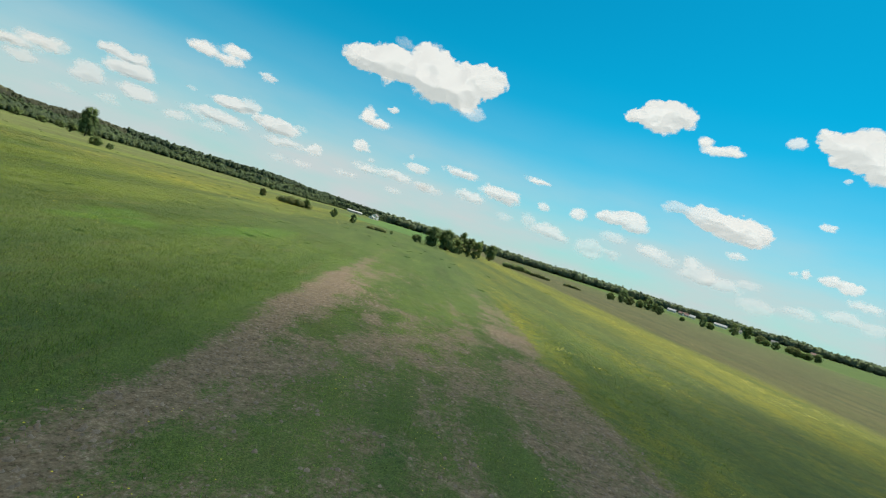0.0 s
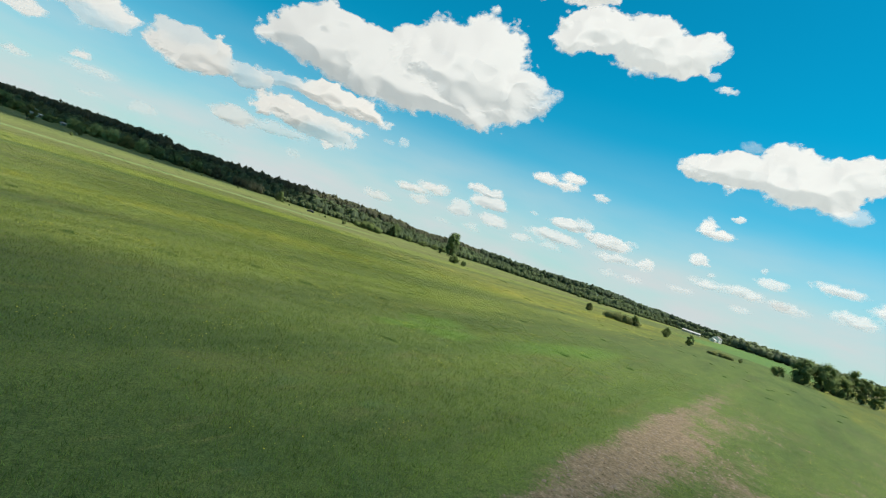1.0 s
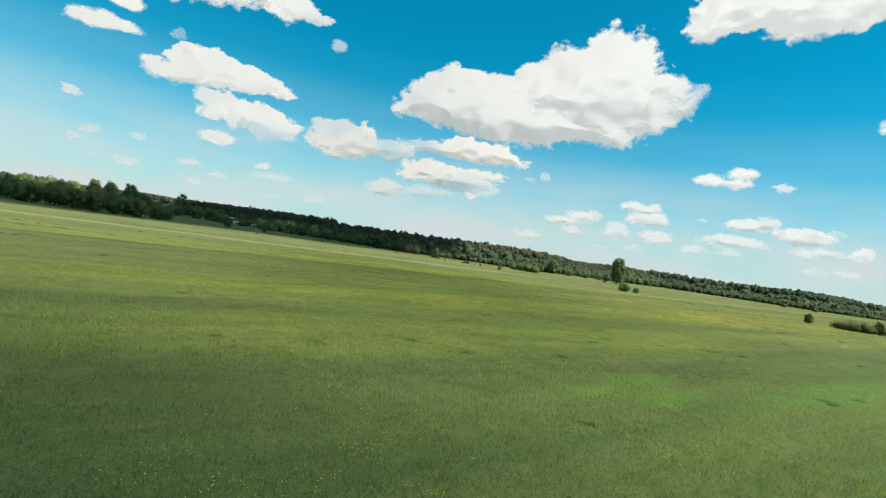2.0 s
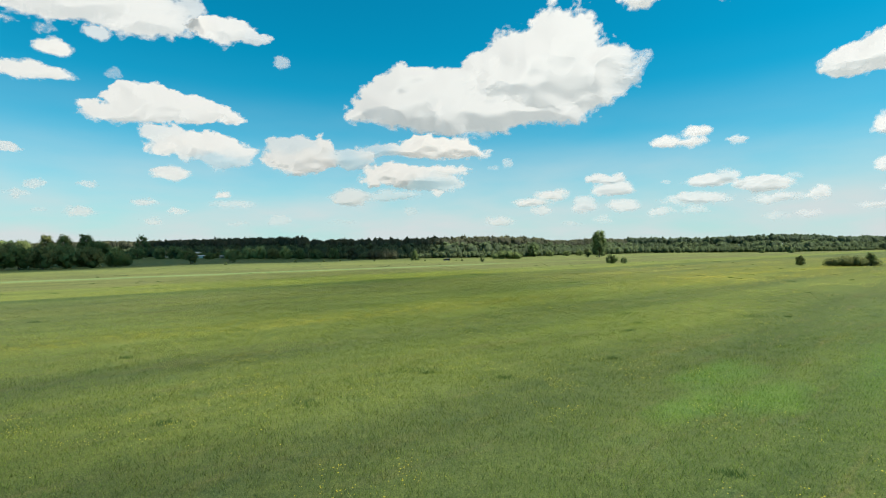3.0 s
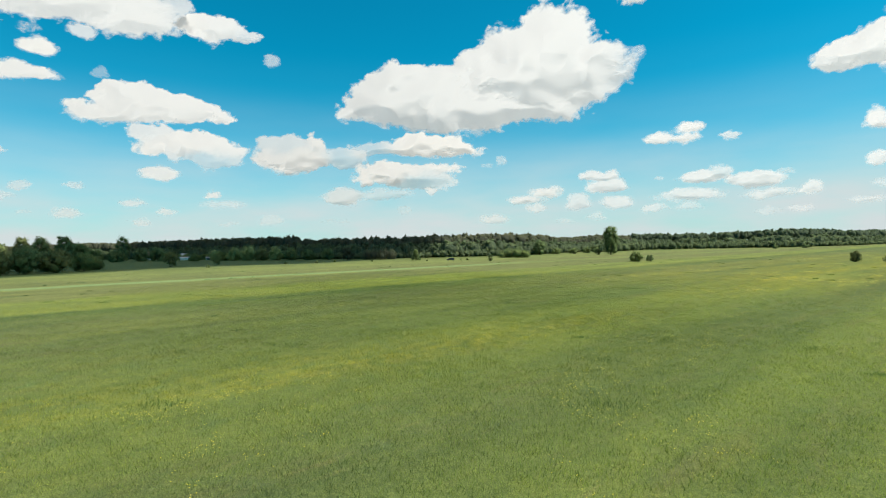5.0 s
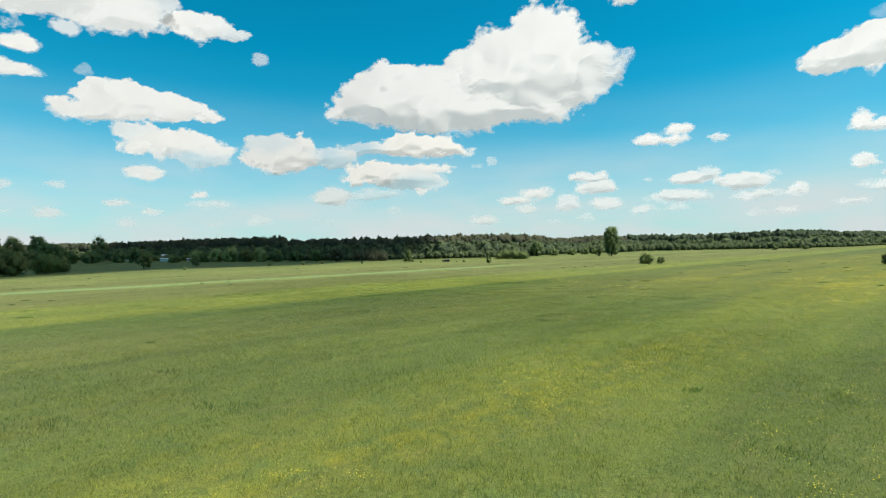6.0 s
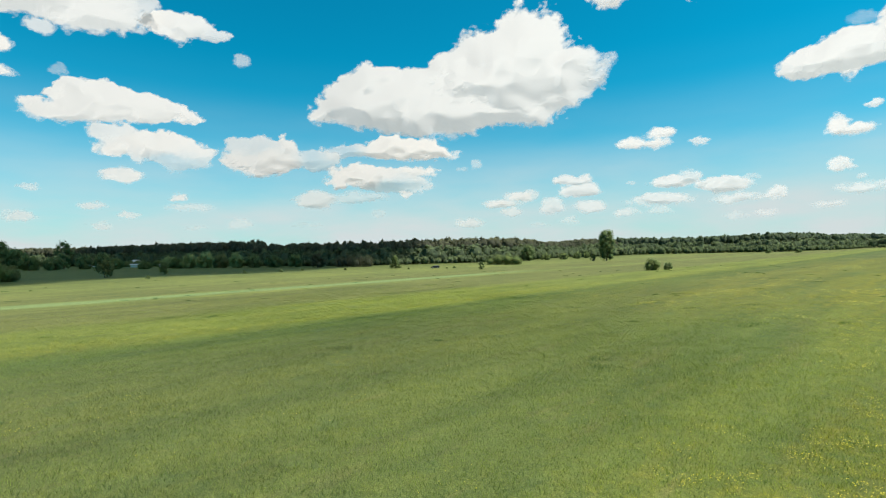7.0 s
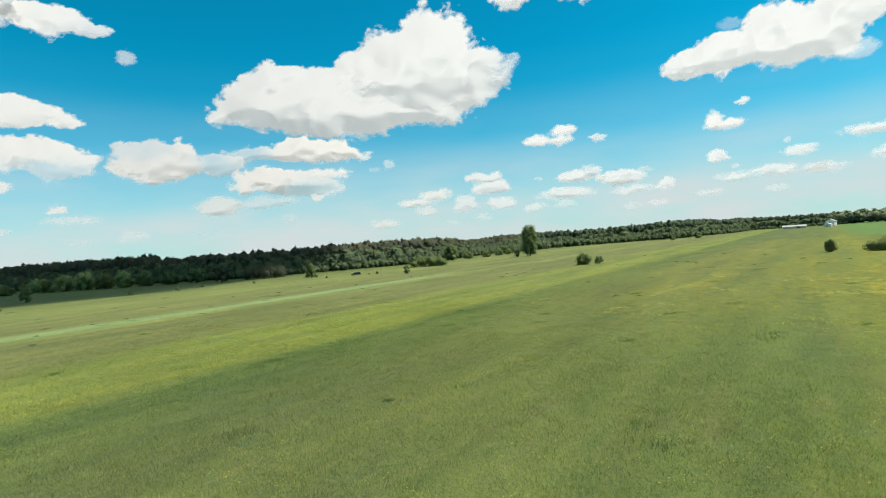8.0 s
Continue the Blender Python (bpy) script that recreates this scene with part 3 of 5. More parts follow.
# ---- clouds ----
# each bank holds clouds, each cloud its heads: bearing, elevation, half width, half height (degrees), and how dense where thin
BANKS = {
    "great_cloud": [
        [(-2.9, 15.3, 4.0, 2.07), (0.3, 16.6, 5.3, 3.37), (-1.0, 16.2, 2.9, 2.64), (4.7, 16.5, 4.8, 3.09), (9.9, 19.2, 3.2, 2.93), (13.2, 19.3, 4.6, 4.09), (17.0, 21.5, 4.8, 3.63), (18.8, 22.5, 2.2, 2.02), (17.1, 18.2, 6.7, 4.09), (22.3, 18.2, 3.3, 2.98), (23.1, 19.3, 1.7, 2.01), (12.8, 14.6, 7.6, 1.52), (7.6, 14.9, 8.3, 2.87), (25.3, 18.3, 0.7, 1.74, 0.45), (26.1, 19.4, 0.8, 0.85, 0.6)],
    ],
    "left_stack": [
        [(-28.8, 13.1, 3.4, 1.09), (-26.6, 14.3, 3.3, 1.90), (-27.2, 14.9, 1.0, 1.24), (-23.2, 14.0, 3.5, 1.57), (-19.9, 13.8, 2.4, 0.99)],
        [(-25.4, 11.6, 2.1, 0.88, 0.85), (-21.1, 10.5, 5.5, 1.34), (-21.8, 10.6, 3.6, 1.41), (-20.2, 9.6, 3.2, 1.21, 0.5)],
        [(-12.1, 11.1, 3.2, 1.12, 0.8), (-9.3, 11.4, 1.5, 1.14), (-11.4, 9.7, 4.3, 1.62), (-6.1, 9.9, 2.8, 1.22, 0.55)],
        [(2.9, 11.1, 5.9, 1.42), (-3.3, 10.9, 2.5, 1.10, 0.5), (7.2, 11.0, 1.6, 0.87)],
        [(0.1, 8.1, 6.0, 1.32), (-1.0, 8.5, 2.4, 1.22), (4.0, 8.8, 3.0, 0.69), (2.7, 7.4, 3.5, 1.42, 0.5)],
        [(-6.4, 5.8, 2.3, 1.12, 0.85), (-1.8, 6.0, 3.5, 0.76, 0.5)],
    ],
    "upper_left": [
        [(-31.3, 22.5, 8.8, 2.75), (-27.5, 22.4, 5.4, 2.26), (-34.9, 20.9, 4.5, 1.93), (-22.8, 23.5, 1.3, 1.19, 0.6)],
        [(-19.4, 21.9, 3.6, 1.15), (-19.4, 21.8, 1.5, 1.48), (-16.5, 21.6, 2.0, 0.77, 0.8)],
        [(-33.6, 17.8, 1.6, 0.84), (-33.7, 18.1, 0.9, 0.77)],
        [(-35.7, 15.6, 2.6, 0.95), (-33.7, 15.6, 1.6, 0.67)],
        [(-30.4, 19.7, 1.3, 0.69, 0.7)],
        [(-13.6, 19.5, 0.8, 0.81, 0.5)],
        [(-29.2, 16.5, 0.8, 0.46, 0.3)],
    ],
    "low_left": [
        [(-24.4, 7.7, 1.9, 0.82), (-24.6, 7.8, 1.2, 0.77)],
        [(-19.7, 5.8, 1.0, 0.49)],
        [(-18.6, 4.9, 2.6, 0.56, 0.6)],
        [(-26.7, 4.8, 1.3, 0.46, 0.85)],
        [(-24.0, 4.0, 1.1, 0.42, 0.85)],
        [(-26.2, 3.0, 1.1, 0.44, 0.6)],
        [(-31.9, 3.8, 1.4, 0.59, 0.8)],
        [(-31.3, 6.3, 0.9, 0.38, 0.55)],
        [(-35.0, 6.1, 0.9, 0.56, 0.6)],
        [(-36.2, 5.2, 1.1, 0.34, 0.5)],
        [(-14.0, 3.3, 1.4, 0.67, 0.45)],
        [(3.4, 6.4, 0.7, 0.51, 0.85)],
        [(0.3, 4.3, 1.0, 0.54, 0.35)],
        [(11.3, 9.4, 0.7, 0.59, 0.4)],
        [(9.7, 9.0, 0.7, 0.37, 0.25)],
        [(-36.8, 9.0, 0.8, 0.47, 0.8)],
        [(-18.2, 2.8, 1.1, 0.29, 0.3)],
        [(-7.2, 3.1, 1.8, 0.34, 0.25)],
        [(-34.9, 3.9, 0.7, 0.25, 0.35)],
    ],
    "right_small": [
        [(30.8, 11.5, 1.6, 0.69), (28.0, 10.7, 1.7, 0.66), (30.2, 10.5, 1.7, 0.56)],
        [(34.4, 10.3, 1.0, 0.49, 0.75)],
        [(21.7, 7.3, 2.1, 0.70), (22.8, 7.3, 1.0, 0.69), (22.7, 6.1, 2.4, 0.91)],
        [(14.1, 5.1, 2.3, 0.66), (16.1, 5.8, 2.1, 0.72)],
        [(19.7, 4.6, 1.5, 1.11, 0.9)],
        [(23.7, 4.4, 1.9, 0.79)],
        [(10.4, 3.1, 1.8, 0.70, 0.8)],
        [(15.1, 4.1, 1.2, 0.60, 0.7)],
        [(21.7, 3.0, 1.1, 0.46, 0.5)],
        [(18.4, 2.6, 1.0, 0.37, 0.35)],
        [(27.4, 3.7, 1.6, 0.50, 0.8)],
        [(30.6, 3.7, 1.5, 0.52, 0.55)],
        [(27.9, 6.7, 0.5, 0.26, 0.4)],
    ],
    "right_middle": [
        [(32.0, 6.5, 2.8, 0.76), (33.5, 7.0, 1.3, 0.70, 0.8)],
        [(30.8, 4.9, 3.6, 0.78)],
        [(36.4, 5.9, 2.6, 0.90), (36.2, 6.1, 1.4, 0.71)],
        [(37.5, 4.5, 2.4, 0.59, 0.85)],
        [(40.8, 4.8, 1.0, 0.67)],
        [(38.8, 6.5, 0.8, 0.32, 0.4)],
        [(37.3, 2.8, 1.2, 0.38, 0.4)],
        [(39.9, 3.0, 1.0, 0.50, 0.5)],
    ],
    "top_right": [
        [(25.8, 25.8, 2.3, 2.06), (28.7, 26.5, 3.3, 2.38), (30.9, 27.0, 2.1, 1.76), (33.5, 25.9, 3.1, 2.96), (35.2, 27.1, 2.1, 1.96), (38.1, 25.8, 3.1, 2.31), (40.1, 26.7, 2.0, 1.88), (41.4, 26.5, 0.9, 0.76, 0.8)],
        [(41.1, 24.6, 1.0, 0.48, 0.6)],
        [(43.2, 23.5, 1.2, 0.35, 0.85)],
        [(18.9, 28.8, 3.6, 1.06), (23.9, 29.8, 5.3, 1.56), (27.8, 29.5, 1.9, 0.59, 0.9)],
    ],
    "long_cloud": [
        [(43.3, 15.9, 2.5, 1.49), (46.1, 16.1, 3.7, 1.91), (50.9, 16.7, 3.1, 2.83), (52.3, 15.7, 3.0, 2.28), (56.3, 17.7, 3.2, 1.78), (54.8, 15.9, 2.3, 2.53)],
        [(56.7, 14.0, 1.2, 0.93, 0.5)],
        [(47.1, 18.7, 1.2, 0.60, 0.25)],
    ],
    "far_middle": [
        [(45.3, 10.3, 1.0, 1.01), (46.6, 9.8, 1.7, 0.65)],
        [(47.8, 11.7, 0.6, 0.42, 0.85)],
        [(45.5, 6.9, 1.0, 0.72)],
        [(47.0, 5.7, 0.6, 0.30, 0.5)],
        [(46.9, 4.8, 1.9, 0.58, 0.9), (50.0, 5.0, 2.3, 0.70, 0.9)],
        [(53.4, 4.7, 1.3, 0.57, 0.6)],
        [(44.8, 3.5, 1.4, 0.48, 0.6)],
        [(50.3, 3.3, 1.0, 0.40, 0.5)],
        [(52.1, 6.5, 1.4, 0.57, 0.85)],
        [(51.3, 7.5, 0.4, 0.31, 0.5)],
    ],
    "far_right": [
        [(74.7, 18.3, 2.0, 0.92), (76.8, 19.0, 2.6, 1.44), (78.8, 18.9, 1.5, 1.32), (76.9, 17.7, 1.7, 0.76)],
        [(81.4, 17.0, 0.9, 0.63), (82.7, 16.3, 1.7, 0.53), (84.0, 16.5, 1.1, 0.68)],
        [(89.1, 18.2, 1.0, 0.58, 0.8)],
        [(92.3, 18.7, 1.7, 1.12), (94.3, 18.1, 2.4, 1.92), (96.4, 16.9, 1.9, 1.71)],
        [(93.8, 15.5, 0.4, 0.24, 0.6)],
        [(80.5, 10.2, 1.5, 0.68, 0.5), (83.2, 9.9, 2.5, 1.06, 0.9), (85.2, 9.4, 2.8, 1.21), (87.0, 9.5, 2.2, 1.29), (87.5, 8.3, 2.2, 0.65), (88.4, 8.9, 1.3, 0.96)],
        [(87.0, 6.7, 1.1, 0.44, 0.85)],
        [(93.4, 11.2, 0.8, 0.35, 0.8)],
        [(92.9, 6.6, 0.5, 0.56, 0.9), (92.0, 6.4, 0.4, 0.26, 0.6)],
        [(94.8, 6.5, 1.2, 0.55), (96.1, 6.3, 1.1, 0.64)],
        [(97.7, 5.1, 1.5, 0.48, 0.75)],
        [(96.6, 3.6, 1.9, 0.74, 0.6)],
        [(98.7, 3.3, 1.4, 0.58, 0.45)],
    ],
    "low_right": [
        [(71.0, 6.8, 1.0, 0.73, 0.95)],
        [(74.3, 7.4, 1.6, 0.72), (76.2, 7.7, 2.2, 0.95), (76.9, 7.0, 1.4, 0.77, 0.9)],
        [(75.2, 5.4, 1.6, 0.72, 0.5)],
        [(65.8, 9.1, 1.8, 0.43, 0.95)],
        [(57.2, 7.4, 2.3, 0.63, 0.95)],
        [(58.8, 5.2, 1.9, 0.70, 0.85), (61.9, 6.4, 2.5, 0.94), (63.1, 6.3, 1.4, 0.82)],
        [(67.2, 6.5, 0.7, 0.62, 0.8)],
        [(65.9, 4.6, 1.0, 0.94, 0.6), (68.2, 4.1, 2.2, 0.88, 0.85), (69.6, 3.7, 1.5, 0.50, 0.8)],
        [(73.0, 3.5, 1.7, 1.17, 0.5), (75.5, 3.6, 1.3, 0.55, 0.45)],
        [(79.4, 5.0, 1.9, 0.71, 0.85), (80.8, 4.5, 1.4, 0.76, 0.5)],
        [(83.2, 5.0, 1.1, 0.74, 0.85), (84.2, 4.0, 2.0, 1.02, 0.6)],
        [(86.4, 3.6, 2.2, 0.78, 0.6)],
        [(88.6, 4.2, 1.4, 0.49, 0.45)],
        [(89.8, 2.5, 1.8, 0.86, 0.45)],
        [(93.2, 3.0, 1.7, 0.57, 0.5)],
        [(53.9, 4.6, 1.9, 0.63, 0.7)],
        [(63.4, 4.2, 1.1, 0.51, 0.4)],
    ],
}


def cloud(heads, seed):
    """One cumulus: rounded heads grown together over a flatter base, crisp above, thin and torn below and at the rim."""
    heads = [h if len(h) == 5 else (*h, 1.0) for h in heads]
    az, el, w, h, op = (np.array(v) for v in zip(*heads))
    size = float(np.sqrt((w * h).max()))
    low, tall, east = float((el - h).min()), float(np.mean(el)), np.mean(az) > 18
    reach = 4660 - 120 * (tall - 5) if east else 2500 + 120 * (tall - 3)
    step = 0.125 if size > 2 else 0.09 if size > 0.9 else 0.065
    u = np.arange((az - w * 1.3).min() - 0.4, (az + w * 1.3).max() + 0.4, step)
    v = np.arange((el - h * 1.35).min() - 0.3, (el + h * 1.3).max() + 0.3, step)
    U, V = np.meshgrid(u, v)
    f = 1.0 / (0.45 + 0.55 * size)
    swirl = (0.24 + 0.32 * float(smooth(1.1, 0.5, size))) * size
    wu = U + swirl * fbm(U * f * 0.9, V * f * 1.4, 5, seed, 0.62)
    wv = V + 0.75 * swirl * fbm(U * f * 0.9 + 31, V * f * 1.4, 5, seed + 9, 0.62)
    bu = U + swirl * fbm(U * f * 0.9, V * f * 1.4, 2, seed, 0.4)
    bv = V + 0.75 * swirl * fbm(U * f * 0.9 + 31, V * f * 1.4, 2, seed + 9, 0.4)
    total, domes, body, weight = 0, 0, 0, 1e-9
    for a, e, ww, hh, o in heads:
        du, dv = (wu - a) / (ww * 1.04), (wv - e) / (hh * 1.04)
        dv = np.where(dv < 0, dv * (1.0 + 0.12 * np.clip(-dv, 0, 1)), dv)
        d = 1.0 - np.sqrt(du * du + dv * dv)
        d = d * min(ww, hh * 1.6) / size
        total = total + np.exp(np.clip(14 * d, -40, 40))
        k = np.exp(np.clip(6 * d, -30, 30))
        body, weight = body + o * k, weight + k
        su, sv = (bu - a) / ww, (bv - e) / hh
        domes = domes + np.exp(-1.5 * (su * su + sv * sv)) * hh
    field = np.log(total) / 14
    puffy = billow(U * 1.5 * f + 3, V * 1.9 * f, 5, seed + 70)
    torn = fbm(U * 2.2 * f, V * 3.0 * f, 6, seed + 5, 0.70)
    under = smooth(0.35, -0.1, (V - low) / max(2 * float(h.max()), 0.5))
    dense = field + 0.16 * (puffy - 0.60) + (0.10 + 0.09 * under + 0.14 * float(smooth(1.1, 0.5, size))) * torn
    rim = 0.12 + 0.25 * under + 0.30 * float(smooth(2.2, 0.6, size)) + (0.10 if tall < 6 else 0.0)
    thick = np.clip(dense / rim, -0.5, 1.6)
    body = body / weight
    keep = thick > 0.02
    fine = billow(U * 0.7 * f, V * 0.9 * f, 2, seed + 22)
    bulge = (0.95 * domes + 0.20 * size * fine * smooth(0, 0.5, field)) * radians(1.0) * reach * (0.3 + 0.7 * float(smooth(0.5, 2.6, size)))
    r = reach * (1 - (1.15 if np.mean(az) < -12 else 0.65) * np.radians(V - np.mean(el)))
    ua, va = np.radians(U), np.radians(V)
    P = np.stack([r * np.sin(ua) * np.cos(va), r * np.cos(ua) * np.cos(va), r * np.sin(va)], -1)
    cell = keep[:-1, :-1] | keep[1:, :-1] | keep[:-1, 1:] | keep[1:, 1:]
    index = np.arange(U.size).reshape(U.shape)
    quads = np.stack([index[:-1, :-1], index[:-1, 1:], index[1:, 1:], index[1:, :-1]], -1)[cell]
    used, faces = np.unique(quads.ravel(), return_inverse=True)
    me = mesh_from("cloud", P.reshape(-1, 3)[used], faces.reshape(-1, 4), True)
    attribute(me, "thick", thick.ravel()[used])
    attribute(me, "body", (body * (1.0 if tall > 8 else 0.9 if tall > 5 else 0.8)).ravel()[used])
    attribute(me, "relief", bulge.ravel()[used])
    me.materials.append(CLOUD_BACKLIT)
    return me


for number, (bank, clouds) in enumerate(BANKS.items()):
    for place, heads in enumerate(clouds):
        widest = max(h[2] for h in heads)
        label = ("large white cumulus cloud with a soft grey base" if widest > 3.5 else
                 "small white fair-weather cloud with frayed edges" if len(heads[0]) == 4 else "thin torn shred of white cloud in the haze")
        tagged(new("cloud", cloud(heads, 100 + 7 * place + number * 131)), label, "cloud", "clouds in the sky")


def overhead_cloud(x, y, along_way, half_long, half_wide, thick, rim, seed):
    """A cloud high over the meadow; x, y: the middle of the ground that it shades."""
    height = 520.0
    off = SUN_DIR * (height / SUN_DIR.z)
    n_u, n_v = 120, 60
    u, v = np.meshgrid(np.linspace(0, 2 * np.pi, n_u, endpoint=False), np.linspace(-1, 1, n_v))
    ring = 1 - np.abs(v) * 0.995
    ragged = 1 + 0.16 * fbm(np.cos(u) * 2.4 + 5, np.sin(u) * 2.4 + 3, 4, seed)
    a, b = half_long * ring * np.cos(u) * ragged, half_wide * ring * np.sin(u) * ragged
    dome = np.sqrt(np.clip(1 - ring * ring, 0, 1))
    z = np.where(v > 0, 60 * dome * (0.6 + 0.8 * billow(a / 60, b / 60, 4, 5)), -16 * dome)
    along = Vector(along_way).normalized()
    across = (-along.y, along.x)
    cx, cy = x + off.x, y + off.y
    P = np.stack([cx + along.x * a + across[0] * b, cy + along.y * a + across[1] * b, height + z], -1).reshape(-1, 3)
    i = np.arange(n_u * n_v).reshape(n_v, n_u)
    j = np.roll(i, -1, 1)
    me = mesh_from("cloud", P, np.stack([i[:-1], j[:-1], j[1:], i[1:]], -1).reshape(-1, 4), True)
    attribute(me, "thick", (1.4 * smooth(0, rim / half_wide, 1 - ring)).ravel())
    attribute(me, "body", np.full(len(P), thick))
    attribute(me, "relief", np.zeros(len(P)))
    me.materials.append(CLOUD)
    tagged(new("cloud", me), "broad white cumulus cloud drifting over the meadow", "cloud", "clouds in the sky")


overhead_cloud(-229, 405, (0.675, 0.738), 346, 204, 0.78, 18.0, 77)
overhead_cloud(-26, -63, (0.95, -0.31), 128, 86, 0.60, 42.0, 78)


# ---- trees and bushes ----
def leaf_quads(blobs, count, size, seed, shell=0.55, ruffle=0.75):
    """Small leaf sprays scattered over round clumps; blobs: centre and three radii."""
    g = np.random.default_rng(seed)
    area = np.array([(b[3] * b[4] + b[4] * b[5] + b[3] * b[5]) for b in blobs])
    pick = g.choice(len(blobs), count, p=area / area.sum())
    B = np.array(blobs, float)[pick]
    way = g.normal(size=(count, 3))
    way /= np.linalg.norm(way, axis=1)[:, None]
    C = B[:, :3] + way * B[:, 3:6] * (shell + (1 - shell) * g.random((count, 1)) ** 0.7) * (1 + 0.07 * g.normal(size=(count, 1)))
    nrm = way + ruffle * g.normal(size=(count, 3))
    nrm /= np.linalg.norm(nrm, axis=1)[:, None]
    a = np.cross(nrm, g.normal(size=(count, 3)))
    a /= np.linalg.norm(a, axis=1)[:, None] + 1e-9
    b = np.cross(nrm, a)
    s = size * (0.55 + 0.9 * g.random((count, 1)))
    t = s * (0.5 + 0.4 * g.random((count, 1)))
    V = np.stack([C - a * s * 0.5, C - b * t * 0.5 + a * s * 0.1, C + a * s * 0.5, C + b * t * 0.5], 1).reshape(-1, 3)
    V[:, 2] = np.maximum(V[:, 2], 0.02)
    return V, np.arange(count * 4).reshape(-1, 4), np.repeat(way, 4, 0)


def outward(me, ways):
    me.attributes.new("outward", "FLOAT_VECTOR", "POINT").data.foreach_set("vector", np.asarray(ways, np.float32).ravel())


def core(x, y, z, rx, ry, rz, sides=7, rings=5):
    """The dense inside of a crown: a closed rounded body."""
    u, v = np.meshgrid(np.arange(sides) * 2 * np.pi / sides, np.linspace(-1.45, 1.45, rings))
    N = np.stack([np.cos(v) * np.cos(u), np.cos(v) * np.sin(u), np.sin(v)], -1).reshape(-1, 3)
    V = N * (rx, ry, rz) * (0.92 + 0.16 * np.sin(7.0 * N[:, :1] + 5.0 * N[:, 1:2] + x)) + (x, y, z)
    i = np.arange(sides * rings).reshape(rings, sides)
    j = np.roll(i, -1, 1)
    return V, np.stack([i[:-1], j[:-1], j[1:], i[1:]], -1).reshape(-1, 4), N


def joined(pieces):
    V, F, W = zip(*pieces)
    starts = np.cumsum([0] + [len(v) for v in V[:-1]])
    return np.concatenate(V), np.concatenate([q + k for q, k in zip(F, starts)]), np.concatenate(W)


def clumps(height, base, radius, count, seed, top=0.75):
    """Clump centres and radii that fill an uneven crown between base and height."""
    g = np.random.default_rng(seed)
    found = []
    for i in range(count):
        f = (i + 0.5) / count
        z = base + (height - base) * (0.06 + 0.84 * f)
        wide = radius * (1.05 - 0.85 * f if top > 1 else math.sin(math.pi * (0.17 + 0.70 * f)) ** top)
        ang = i * 2.4 + g.random()
        r = radius * (0.31 + 0.20 * g.random())
        d = max(0, wide - 0.8 * r) * (0.65 + 0.45 * g.random())
        found.append((d * math.cos(ang), d * math.sin(ang), z, r, r, r * (0.8 + 0.3 * g.random())))
    return found


def tree(name, x, y, height, radius, base, leaf, label, category, seed, count=1500, size=0.55, blobs=14, trunk=0.25, top=0.75, stems=1, group="", turn=0.0):
    """A tree or bush: tapered trunk with limbs, and a crown of leaf sprays."""
    thing = empty(name, pose(x, y, float(rise_at(np.float64(x), np.float64(y))) - 0.03, 0, 0, turn), label, category, group)
    g = np.random.default_rng(seed)
    crown = clumps(height, base, radius, blobs, seed, top)
    bm = bmesh.new()
    for k in range(stems):
        foot = Vector((0.25 * radius * (g.random() - 0.5) * (stems > 1), 0.25 * radius * (g.random() - 0.5) * (stems > 1), -0.1))
        lean = Vector((0.35 * radius * (g.random() - 0.5), 0.35 * radius * (g.random() - 0.5), 0)) * (1.0 if stems == 1 else 2.4)
        knee = foot + lean * 0.5 + Vector((0, 0, base + 0.25 * (height - base)))
        tip = foot + lean + Vector((0, 0, base + 0.8 * (height - base)))
        add_limb(bm, foot, knee, trunk, trunk * 0.65)
        add_limb(bm, knee, tip, trunk * 0.65, trunk * 0.15)
        for c in crown[k::stems]:
            z = min(c[2] * 0.75, tip.z)
            f = min(1, max(0, (z - foot.z) / (tip.z - foot.z)))
            add_limb(bm, foot.lerp(tip, f * 0.9), (c[0] * 0.9, c[1] * 0.9, c[2]), trunk * 0.28, trunk * 0.07, 5)
    part("trunk", bm, BARK, thing)
    V, Fq, ways = joined([core(*c[:3], c[3] * 0.6, c[4] * 0.6, c[5] * 0.6, 5, 4) for c in crown] + [leaf_quads(crown, int(count * 1.4), size * 0.8, seed + 1)])
    me = mesh_from("crown", V, Fq)
    outward(me, ways)
    me.materials.append(leaf)
    ob = new("crown", me)
    ob.parent = thing
    return thing


